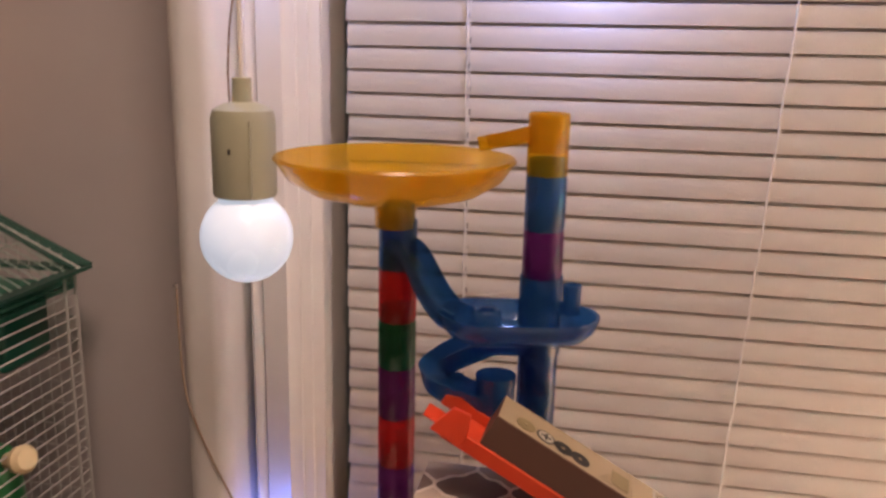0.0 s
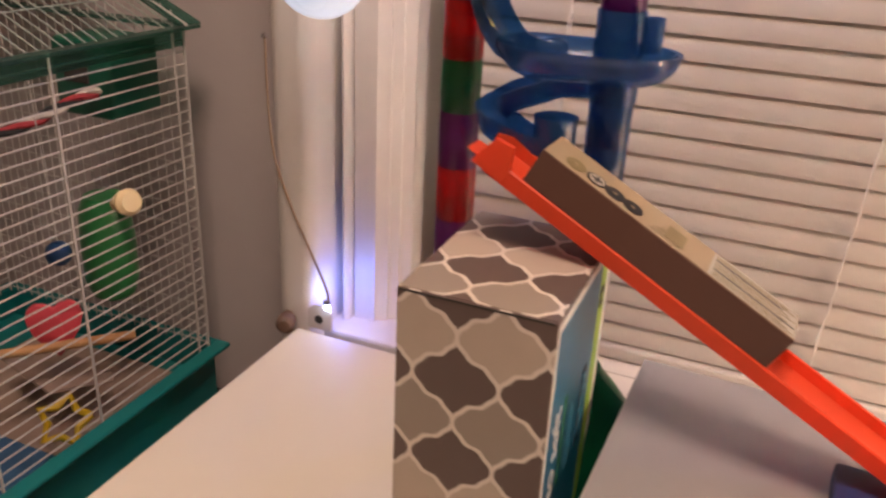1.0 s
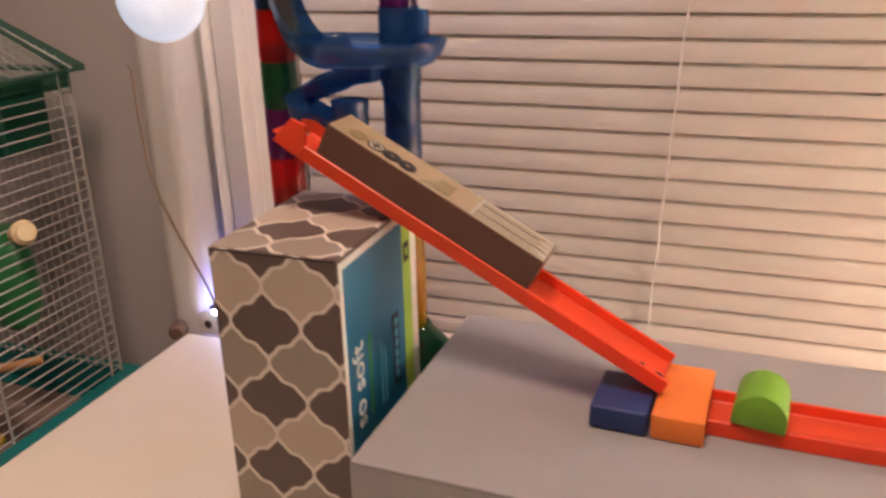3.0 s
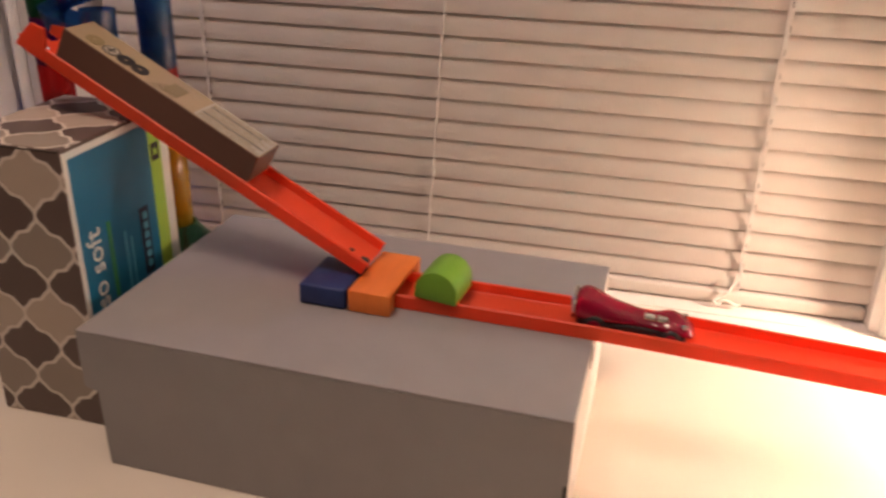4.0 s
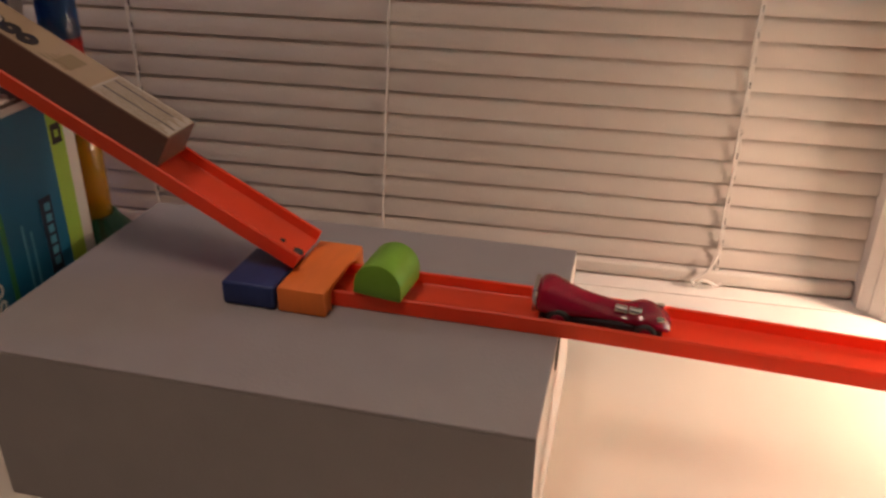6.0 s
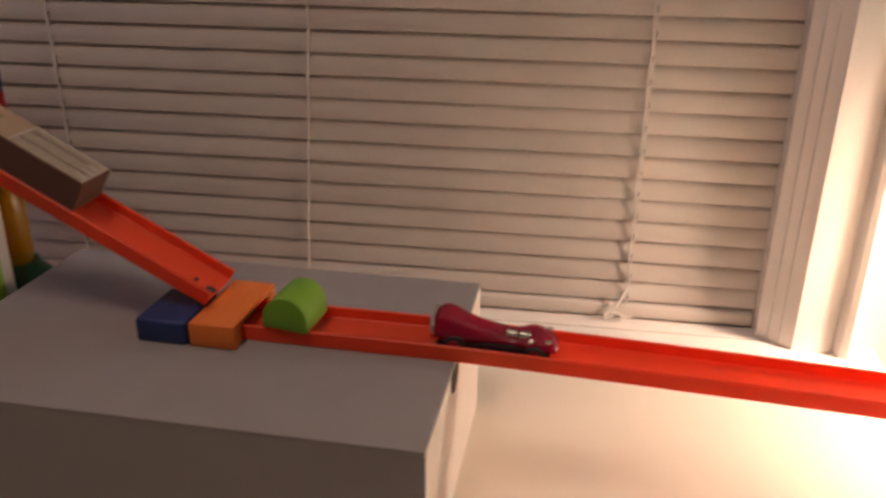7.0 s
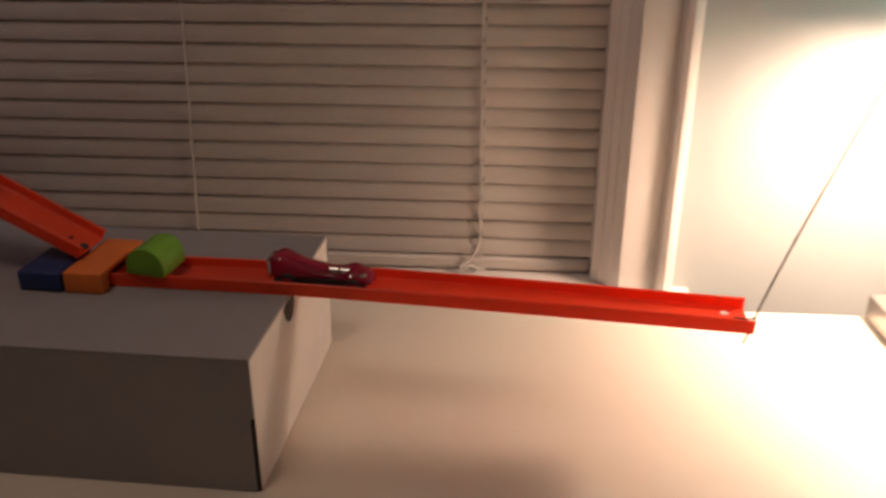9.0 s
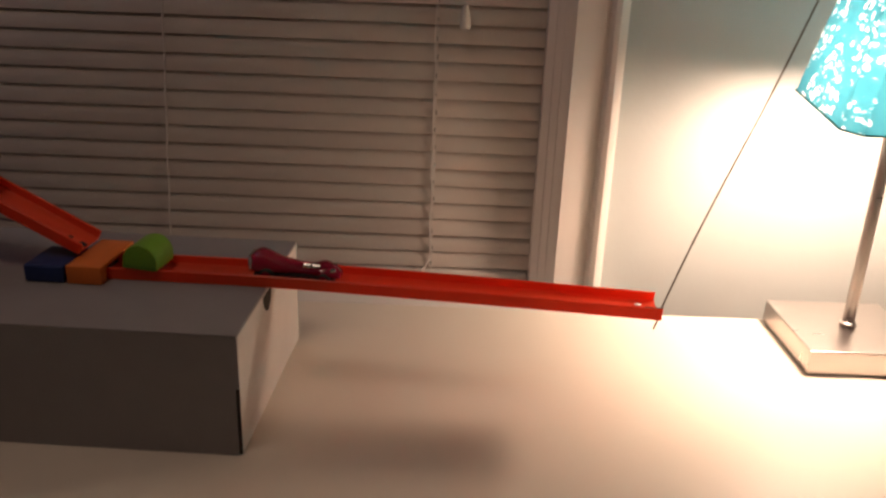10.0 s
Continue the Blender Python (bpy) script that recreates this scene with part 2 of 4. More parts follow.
def lattice_print(name, flat=False):
    """Arabesque lattice print: dark and pale S-sided lozenges with white lines, in a 50 mm repeat."""
    m = mat(name, (0.2, 0.16, 0.14), rough=0.5, vary=0.05, scale=40)
    nt = m.node_tree
    hsv = nt.nodes["Hue/Saturation/Value"]
    tc = nt.nodes["Texture Coordinate"]
    sep = nt.nodes.new("ShaderNodeSeparateXYZ")
    nt.links.new(tc.outputs["Object"], sep.inputs[0])
    across = math_node(nt, "ADD", sep.outputs["X"], 0.0)
    if flat:
        up = math_node(nt, "ADD", sep.outputs["Y"], 0.012)
    else:
        up = math_node(nt, "ADD", sep.outputs["Z"], -0.0095)
    p = 0.0500
    x = math_node(nt, "DIVIDE", across, p)
    z = math_node(nt, "DIVIDE", up, p * 1.06)
    u = math_node(nt, "ADD", x, z)
    v = math_node(nt, "SUBTRACT", x, z)

    def wave(q):
        one = math_node(nt, "MULTIPLY", math_node(nt, "SINE", math_node(nt, "MULTIPLY", q, 2 * math.pi)), 0.068)
        three = math_node(nt, "MULTIPLY", math_node(nt, "SINE", math_node(nt, "MULTIPLY", q, 6 * math.pi)), 0.016)
        return math_node(nt, "ADD", one, three)

    su = wave(u)
    sv = wave(v)
    u2, v2 = math_node(nt, "ADD", u, sv), math_node(nt, "ADD", v, su)
    fu, fv = math_node(nt, "FLOOR", u2), math_node(nt, "FLOOR", v2)
    parity = math_node(nt, "FLOORED_MODULO", math_node(nt, "ADD", fu, fv), 2.0)
    row = math_node(nt, "FLOORED_MODULO", math_node(nt, "SUBTRACT", fu, fv), 4.0)
    high = math_node(nt, "GREATER_THAN", row, 2.0)
    eu = math_node(nt, "ABSOLUTE", math_node(nt, "SUBTRACT", math_node(nt, "SUBTRACT", u2, fu), 0.5))
    ev = math_node(nt, "ABSOLUTE", math_node(nt, "SUBTRACT", math_node(nt, "SUBTRACT", v2, fv), 0.5))
    line = math_node(nt, "GREATER_THAN", math_node(nt, "MAXIMUM", eu, ev), 0.463)

    def blend(fac, a, b):
        mx = nt.nodes.new("ShaderNodeMix")
        mx.data_type = "RGBA"
        nt.links.new(fac, mx.inputs["Factor"])
        for key, c in (("A", a), ("B", b)):
            if isinstance(c, tuple):
                mx.inputs[key].default_value = (*c, 1)
            else:
                nt.links.new(c, mx.inputs[key])
        return mx.outputs["Result"]

    pale = blend(high, (0.29, 0.245, 0.205), (0.45, 0.38, 0.31))
    tile = blend(parity, (0.115, 0.081, 0.071), pale)
    nt.links.new(blend(line, tile, (0.66, 0.60, 0.53)), hsv.inputs["Color"])
    return m


LATTICE = lattice_print("lattice_printed_card")
LATTICE_TOP = lattice_print("lattice_printed_card_top", flat=True)


def shade_cloth():
    """Teal cotton with a pale floral print, thin enough to let the lamp shine through."""
    m = mat("teal_shade_cloth", (0.03, 0.42, 0.38), rough=0.9, vary=0.08, scale=90)
    nt = m.node_tree
    hsv = nt.nodes["Hue/Saturation/Value"]
    tc = nt.nodes["Texture Coordinate"]
    sep = nt.nodes.new("ShaderNodeSeparateXYZ")
    nt.links.new(tc.outputs["Object"], sep.inputs[0])
    across = math_node(nt, "ADD", math_node(nt, "ADD", sep.outputs["X"], sep.outputs["Y"]), 0.507)
    fold = math_node(nt, "PINGPONG", across, 0.046)
    swing = math_node(nt, "COSINE", math_node(nt, "MULTIPLY", math_node(nt, "ADD", sep.outputs["Z"], -0.262), 2 * math.pi / 0.16))
    edge = math_node(nt, "ABSOLUTE", math_node(nt, "SUBTRACT", fold, math_node(nt, "MULTIPLY_ADD", swing, 0.021, 0.023)))
    outside = math_node(nt, "GREATER_THAN", edge, 0.0058)
    petals = math_node(nt, "SINE", math_node(nt, "MULTIPLY", edge, 620.0))
    lace = nt.nodes.new("ShaderNodeTexVoronoi")
    lace.inputs["Scale"].default_value = 150
    scroll = nt.nodes.new("ShaderNodeTexWave")
    scroll.wave_type = "RINGS"
    scroll.inputs["Scale"].default_value = 26
    scroll.inputs["Distortion"].default_value = 14
    scroll.inputs["Detail"].default_value = 3
    for n in (lace, scroll):
        nt.links.new(tc.outputs["Object"], n.inputs["Vector"])
    dots = math_node(nt, "LESS_THAN", math_node(nt, "MULTIPLY_ADD", petals, -0.16, lace.outputs["Distance"]), 0.50)
    curls = math_node(nt, "GREATER_THAN", scroll.outputs["Fac"], 0.34)
    mask = math_node(nt, "MULTIPLY", math_node(nt, "MULTIPLY", dots, curls), outside)
    mx = nt.nodes.new("ShaderNodeMix")
    mx.data_type = "RGBA"
    nt.links.new(mask, mx.inputs["Factor"])
    mx.inputs["A"].default_value = (0.12, 0.29, 0.34, 1)
    mx.inputs["B"].default_value = (0.56, 0.56, 0.57, 1)
    nt.links.new(mx.outputs["Result"], hsv.inputs["Color"])
    tl = nt.nodes.new("ShaderNodeBsdfTranslucent")
    nt.links.new(hsv.outputs["Color"], tl.inputs["Color"])
    ms = nt.nodes.new("ShaderNodeMixShader")
    ms.inputs["Fac"].default_value = 0.60
    nt.links.new(nt.nodes["Principled BSDF"].outputs["BSDF"], ms.inputs[1])
    nt.links.new(tl.outputs["BSDF"], ms.inputs[2])
    nt.links.new(ms.outputs["Shader"], nt.nodes["Material Output"].inputs["Surface"])
    return m


SHADE = shade_cloth()


# ---- mesh helpers ----
def thing(name, place, label, category, group="", kind=""):
    ob = new(name)
    ob.empty_display_size = 0.02
    ob.location = place
    return tagged(ob, label, category, group, kind)


def part(name, bm, material, parent=None, label="", smooth=False):
    """Links a bmesh, given in the world's metres, as one mesh object; under a parent its origin is the parent's."""
    me = bpy.data.meshes.new(name)
    base = Matrix.Identity(4)
    if parent is not None:
        top = parent
        chain = Matrix.Identity(4)
        while top is not None:
            chain = top.matrix_basis @ chain
            top = top.parent
        base = chain
        bm.transform(base.inverted())
    bmesh.ops.recalc_face_normals(bm, faces=bm.faces)
    if smooth:
        for f in bm.faces:
            f.smooth = True
    bm.to_mesh(me)
    bm.free()
    me.materials.append(material)
    ob = new(name, me)
    if parent is not None:
        ob.parent = parent
    if label:
        tagged(ob, label)
    if smooth:
        me.set_sharp_from_angle(angle=radians(38))
    return ob


def box(x0, x1, y0, y1, z0, z1, bevel=0.0, seg=2, bm=None):
    b = bmesh.new()
    bmesh.ops.create_cube(b, size=1)
    for v in b.verts:
        v.co = Vector((x0 + (v.co.x + 0.5) * (x1 - x0), y0 + (v.co.y + 0.5) * (y1 - y0), z0 + (v.co.z + 0.5) * (z1 - z0)))
    if bevel:
        bmesh.ops.bevel(b, geom=list(b.edges), offset=bevel, segments=seg, affect="EDGES", profile=0.5)
    if bm is None:
        return b
    return join(bm, b)


def join(bm, other):
    me = bpy.data.meshes.new("tmp")
    other.to_mesh(me)
    other.free()
    bm.from_mesh(me)
    bpy.data.meshes.remove(me)
    return bm


def lathe(profile, centre=(0, 0, 0), seg=32, closed=False, bm=None):
    """Turns (radius, height) pairs round the upright axis through centre. closed joins last to first (a wall with thickness)."""
    b = bm or bmesh.new()
    rings = []
    for r, z in profile:
        if r < 1e-6:
            rings.append([b.verts.new((centre[0], centre[1], centre[2] + z))])
        else:
            rings.append([b.verts.new((centre[0] + r * math.cos(2 * math.pi * i / seg), centre[1] + r * math.sin(2 * math.pi * i / seg),
                                       centre[2] + z)) for i in range(seg)])
    pairs = list(zip(rings, rings[1:])) + ([(rings[-1], rings[0])] if closed else [])
    for a, c in pairs:
        for i in range(seg):
            j = (i + 1) % seg
            if len(a) == 1 and len(c) == 1:
                continue
            if len(a) == 1:
                b.faces.new((a[0], c[i], c[j]))
            elif len(c) == 1:
                b.faces.new((a[i], a[j], c[0]))
            else:
                b.faces.new((a[i], a[j], c[j], c[i]))
    return b


def smooth_path(points, n=10):
    """Catmull-Rom through the points."""
    p = [Vector(q) for q in points]
    p = [2 * p[0] - p[1]] + p + [2 * p[-1] - p[-2]]
    out = []
    for i in range(1, len(p) - 2):
        for k in range(n):
            t = k / n
            a, b, c, d = p[i - 1], p[i], p[i + 1], p[i + 2]
            out.append(0.5 * ((2 * b) + (c - a) * t + (2 * a - 5 * b + 4 * c - d) * t * t + (3 * b - a - 3 * c + d) * t ** 3))
    out.append(p[-2])
    return out


def sweep(path, profile, up=(0, 0, 1), caps=True, bm=None, scales=None):
    """Carries a closed profile of (side, up) pairs along a path of points."""
    b = bm or bmesh.new()
    up = Vector(up)
    rings = []
    for i, q in enumerate(path):
        d = (path[min(i + 1, len(path) - 1)] - path[max(i - 1, 0)]).normalized()
        s = d.cross(up).normalized()
        u = s.cross(d).normalized()
        k = scales[i] if scales else 1
        rings.append([b.verts.new(q + s * (a * k) + u * (c * k)) for a, c in profile])
    m = len(profile)
    for r0, r1 in zip(rings, rings[1:]):
        for i in range(m):
            b.faces.new((r0[i], r0[(i + 1) % m], r1[(i + 1) % m], r1[i]))
    if caps:
        b.faces.new(rings[0])
        b.faces.new(list(reversed(rings[-1])))
    return b


def rod(points, radius, seg=6, bm=None):
    pts = [Vector(p) for p in points]
    d = (pts[-1] - pts[0]).normalized()
    up = (0, 0, 1) if abs(d.z) < 0.9 else (0, 1, 0)
    return sweep(pts, [(radius * math.cos(2 * math.pi * i / seg), radius * math.sin(2 * math.pi * i / seg)) for i in range(seg)], up, bm=bm)


def extrude_outline(points, axis, a, c, bevel=0.0):
    """A prism: outline pairs, pushed from a to c along an axis ('x', 'y' or 'z')."""
    b = bmesh.new()

    def at(p, h):
        return {"x": (h, p[0], p[1]), "y": (p[0], h, p[1]), "z": (p[0], p[1], h)}[axis]

    lo = [b.verts.new(at(p, a)) for p in points]
    hi = [b.verts.new(at(p, c)) for p in points]
    n = len(points)
    b.faces.new(lo)
    b.faces.new(list(reversed(hi)))
    for i in range(n):
        b.faces.new((lo[i], lo[(i + 1) % n], hi[(i + 1) % n], hi[i]))
    bmesh.ops.recalc_face_normals(b, faces=b.faces)
    if bevel:
        sharp = [e for e in b.edges if len(e.link_faces) == 2 and e.calc_face_angle(0) > 0.6]
        bmesh.ops.bevel(b, geom=sharp, offset=bevel, segments=2, affect="EDGES", profile=0.5)
    return b


def arc(cx, cy, r, a0, a1, n):
    return [(cx + r * math.cos(radians(a0 + (a1 - a0) * i / n)), cy + r * math.sin(radians(a0 + (a1 - a0) * i / n))) for i in range(n + 1)]


# ---- room ----
WALL_Y = 0.822          # room face of the window wall
WIN_L, WIN_R, SILL_Z, WIN_T = 0.0315, 0.912, 0.7465, 1.96
ALCOVE_Y = 0.925        # room face of the wall behind the cage
DESK_Z = 0.766


def structure(name, bm, material, label, category, smooth=False):
    return tagged(part(name, bm, material, smooth=smooth), label, category, kind="structure")


b = box(-2.0, 2.3, -2.6, 1.2, -0.06, 0.0)
structure("floor", b, FLOOR, "dark brown wooden floor", "floor")
b = box(-2.1, 2.4, -2.7, 1.2, 2.40, 2.50)
structure("ceiling", b, CEIL, "plain white painted ceiling", "ceiling")
b = box(-0.082, WIN_L - 0.004, WALL_Y, 0.955, 0, 2.40)
box(WIN_R + 0.010, 2.3, WALL_Y, 0.955, 0, 2.40, bm=b)
box(WIN_L - 0.004, WIN_R + 0.010, WALL_Y, 0.955, 0, SILL_Z - 0.022, bm=b)
box(WIN_L - 0.004, WIN_R + 0.010, WALL_Y, 0.955, WIN_T, 2.40, bm=b)
structure("wall_north", b, WALL, "pale grey-green painted wall round the window", "wall")
b = box(-2.0, -0.082, ALCOVE_Y, 1.08, 0, 2.40)
box(-0.0825, 0.02, 0.956, 1.08, 0, 2.40, bm=b)
structure("wall_alcove", b, WALL_WARM, "mauve-grey painted wall behind the bird cage", "wall")
structure("wall_west", box(-2.1, -2.0, -2.6, 1.08, 0, 2.40), WALL_WARM, "mauve-grey painted side wall", "wall")
structure("wall_east", box(2.3, 2.4, -2.6, 0.955, 0, 2.40), WALL, "pale grey-green painted side wall", "wall")
structure("wall_south", box(-2.1, 2.4, -2.7, -2.6, 0, 2.40), WALL_WARM, "plain painted wall behind the camera", "wall")

# white corner post at the end of the window wall, and the knob at its foot
post = arc(-0.0540, 0.772, 0.024, 180, 270, 8) + arc(-0.042, 0.762, 0.014, 270, 360, 6) + [(-0.028, 0.8215), (-0.0780, 0.8215)]
structure("corner_trim", extrude_outline(post, "z", 0, 2.395), TRIM, "white painted rounded corner post beside the window", "trim", smooth=True)

window = thing("window_1", (0.49, 0.83, SILL_Z), "white painted window with moulded casing, dark outside", "window", kind="structure")


def casing(name, x_in, x_out, sign, band=1.0):
    """Upright moulding: stepped jamb edge, flat board, raised outer band. sign +1 on the side where x grows outward."""
    w = abs(x_out - x_in)
    e = 0.026
    prof = [(0, 0.822), (-e, 0.8290), (-e * 0.66, 0.8235), (-e * 0.64, 0.8205), (-e * 0.33, 0.8150), (-e * 0.31, 0.8120), (0, 0.8070), (0.002, 0.803), (w - 0.0235 * band, 0.803), (w - 0.0225 * band, 0.8070), (w - 0.0190 * band, 0.8068), (w - 0.0178 * band, 0.7985),
            (w - 0.0155 * band, 0.7935), (w - 0.010 * band, 0.791), (w - 0.004 * band, 0.7925), (w, 0.797), (w, 0.8216), (0, 0.8216), (0, 0.8300), (-e, 0.8300)]
    pts = [(x_in + sign * a, c) for a, c in prof[1:]]
    return part(name, extrude_outline(pts, "z", SILL_Z, WIN_T + 0.0), TRIM, window, smooth=True)


casing("casing", 0.9260, 0.9850, 1)
casing("casing", 0.0145, -0.0215, -1, 0.42)
part("casing", box(WIN_L - 0.072, WIN_R + 0.076, 0.797, 0.8215, WIN_T, WIN_T + 0.085, 0.004), TRIM, window)
for x0, x1 in ((0.9005, 0.9115), (0.0320, 0.0410)):
    part("jamb", box(x0, x1, 0.8310, 0.905, SILL_Z, WIN_T), TRIM, window)
part("window_sill", box(-0.045, 1.008, 0.7665, 0.8215, SILL_Z - 0.020, SILL_Z, 0.004), TRIM, window)
part("window_sill_inner", box(WIN_L, WIN_R, 0.8216, 0.905, SILL_Z - 0.020, SILL_Z - 0.0006), TRIM, window)
part("pane", box(WIN_L, WIN_R, 0.898, 0.902, SILL_Z, WIN_T), PANE, window).visible_shadow = False
part("window_frame", box(WIN_L, WIN_R, 0.885, 0.897, 1.33, 1.37, 0.003), TRIM, window)
structure("backdrop", box(-0.3, 1.3, 1.12, 1.13, 0.4, 2.3), mat("night_outside", (0.01, 0.012, 0.02), rough=0.9), "dark night outside the window", "backdrop")

# ---- desk ----
desk = thing("desk", (0.8, 0.42, 0), "cream white laminate desk standing against the window wall", "desk")
part("desktop", box(-0.034, 1.85, 0.06, 0.7255, DESK_Z - 0.028, DESK_Z, 0.0025), DESK, desk)
for x in (0.02, 1.76):
    for y in (0.10, 0.65):
        part("leg", box(x, x + 0.045, y, y + 0.045, 0, DESK_Z - 0.028, 0.003), DESK_LEG, desk)

# ---- venetian blind ----
blind = thing("venetian_blind", (0.49, 0.835, SILL_Z), "closed cream venetian blind with white ladder cords", "blind", kind="")
SLAT_Z0 = 0.7780
PITCH, TILT_A, HALF = 0.0218, radians(76), 0.0132
SLAT_Y = 0.8525
BL_L, BL_R = 0.0415, 0.8995


def slat_mesh(width):
    prof_top, prof_bot = [], []
    for i in range(7):
        s = -HALF + 2 * HALF * i / 6
        crown = 0.0024 * (1 - (s / HALF) ** 2)
        for lst, off in ((prof_top, crown + 0.0005), (prof_bot, crown)):
            yy = s * math.cos(TILT_A) - off * math.sin(TILT_A)
            zz = s * math.sin(TILT_A) + off * math.cos(TILT_A)
            lst.append((yy, zz))
    return extrude_outline(prof_top + prof_bot[::-1], "x", -width / 2, width / 2)


me_slat = None
rng = random.Random(4)
n_slat = int((WIN_T - 0.05 - 0.790) / PITCH)
for i in range(n_slat):
    z = SLAT_Z0 + PITCH * i
    if me_slat is None:
        b = slat_mesh(BL_R - BL_L)
        b.transform(Matrix.Translation(blind.location))
        ob = part("slat", b, SLAT, blind, smooth=True)
        me_slat = ob.data
    else:
        ob = new("slat", me_slat)
        ob.parent = blind
    ob.location = (rng.uniform(-0.0012, 0.0012), SLAT_Y - 0.835, z - SILL_Z)
    ob.rotation_euler = (rng.uniform(-0.02, 0.02), rng.uniform(-0.0012, 0.0012), rng.uniform(-0.001, 0.001))
part("bottom_rail", box(BL_L, BL_R, SLAT_Y - 0.010, SLAT_Y + 0.010, SILL_Z + 0.0015, SILL_Z + 0.0165, 0.004, 3), SLAT, blind, smooth=True)
part("head_rail", box(BL_L, BL_R, SLAT_Y - 0.014, SLAT_Y + 0.016, WIN_T - 0.045, WIN_T, 0.002), SLAT, blind)
n_cord = int((WIN_T - 0.03 - SILL_Z) / PITCH)
CORDS = ((0.1817, -0.0115, True), (0.4435, 0.0463, False), (0.7720, -0.0017, True))  # foot, lean, with a lift cord
for x, lean, lifts in CORDS:
    pts = [(x + lean * (0.012 + i * PITCH - 0.15) + 0.0005 * math.sin(i * 1.7), SLAT_Y - 0.0065 + 0.0008 * math.sin(i * 3.1), SILL_Z + 0.012 + i * PITCH) for i in range(n_cord)]
    part("ladder_cord", rod(pts, 0.0011, 5), CORD, blind)
    if lifts:
        # Small dark pegs stand for the shade inside the slats' cord slots.
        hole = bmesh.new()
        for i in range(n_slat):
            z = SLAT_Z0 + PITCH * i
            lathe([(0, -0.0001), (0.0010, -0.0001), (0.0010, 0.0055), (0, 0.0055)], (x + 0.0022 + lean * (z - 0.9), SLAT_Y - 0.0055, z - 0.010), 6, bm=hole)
        tagged(part("cord_hole", hole, HOLE_SHADE, blind, "row of cord slots, filled dark for the shade inside"), kind="stuff")
        pts = [(x + 0.0022 + lean * (i * PITCH - 0.15) + 0.0008 * math.sin(i * 2.3), SLAT_Y - 0.0072, SILL_Z + 0.006 + i * PITCH) for i in range(n_cord)]
        part("lift_cord", rod(pts, 0.0007, 5), CORD, blind)
# knot of the lift cord on the rail, and the pull tassel
loop = smooth_path([(0.7715, 0.8405, 0.7815), (0.7640, 0.8375, 0.7655), (0.7550, 0.8355, 0.7575), (0.7510, 0.8350, 0.7545), (0.7550, 0.8340, 0.7510), (0.7600, 0.8345, 0.7565),
                    (0.7660, 0.8345, 0.7555), (0.7740, 0.8350, 0.7520), (0.7790, 0.8355, 0.7545)], 6)
part("cord_knot", rod(loop, 0.0016, 6), CORD, blind, smooth=True)
tassel = thing("pull_cord", (0.8050, 0.832, 1.068), "white plastic tassel on a pull cord in front of the blind", "pull cord")
part("tassel", lathe([(0, 0), (0.0060, 0), (0.0066, 0.003), (0.0052, 0.018), (0.0035, 0.026), (0, 0.027)], (0.8050, 0.832, 1.068), 16), CORD, tassel, smooth=True)
part("cord", rod([(0.8050, 0.832, 1.094), (0.8055, 0.833, 1.5), (0.806, 0.838, 1.90)], 0.0009, 5), CORD, tassel)

# ---- grey shoe box ----
YAW = -1.8


def turned(ob, place, yaw):
    ob.matrix_basis = pose(*place, 0, 0, yaw)
    return ob


def local_part(name, bm, material, parent, label="", smooth=False):
    """A part given in its thing's own axes."""
    top, chain = parent, Matrix.Identity(4)
    while top is not None:
        chain = top.matrix_basis @ chain
        top = top.parent
    bm.transform(chain)
    return part(name, bm, material, parent, label, smooth)


BOX_W, BOX_D, BOX_H, LID_H = 0.330, 0.213, 0.1075, 0.044
shoebox = thing("shoe_box", (0, 0, 0), "grey cardboard shoe box with its lid on, on the desk", "box")
turned(shoebox, (0.4744, 0.5297, DESK_Z), YAW)
hw, hd = BOX_W / 2, BOX_D / 2
b = box(-hw + 0.011, hw - 0.004, -hd + 0.004, hd - 0.004, 0.0003, BOX_H - 0.004, 0.0012)
local_part("body", b, GREY_CARD, shoebox)
lid = bmesh.new()
box(-hw, hw, -hd, hd, BOX_H - 0.0025, BOX_H, 0.0008, bm=lid)
box(-hw, hw, hd - 0.0022, hd, BOX_H - LID_H, BOX_H - 0.0024, 0.0004, bm=lid)
box(-hw, -hw + 0.0022, -hd + 0.0023, hd - 0.0023, BOX_H - LID_H, BOX_H - 0.0024, bm=lid)
front = [(-hw, BOX_H - 0.0024), (-hw, BOX_H - LID_H), (-hw + 0.010, BOX_H - LID_H - 0.003), (-hw + 0.011, 0.0006), (hw - 0.0030, 0.0006), (hw - 0.0030, 0.060), (hw, 0.063), (hw, BOX_H - 0.0024)]
join(lid, extrude_outline(front, "y", -hd, -hd + 0.0022))
lid_ob = local_part("lid", lid, GREY_CARD, shoebox)
# The side towards the lamp: its brightness is put into the card colour.
local_part("end_panel", box(hw - 0.0022, hw, -hd + 0.0023, hd - 0.0023, 0.0006, BOX_H - 0.0026, 0.0004), CARD_LAMPLIT, shoebox, "pale grey end panel, lightened for the lamp light on it")
slot = [(-0.0165, 0.0), (0.0095, 0.0)] + [(-0.0035 + 0.013 * math.cos(radians(a)), -0.0165 * math.sin(radians(a))) for a in range(15, 180, 15)]
b = extrude_outline([(y - 0.010, BOX_H - 0.0040 + z) for y, z in slot], "x", hw - 0.001, hw + 0.0006)
local_part("vent_slot", b, CARD_DARK, lid_ob, "dark rounded vent slot")
local_part("corner_gap", box(hw - 0.0029, hw - 0.0004, -hd + 0.0006, -hd + 0.0022, 0.001, 0.060), CARD_DARK, shoebox, "dark open corner seam")
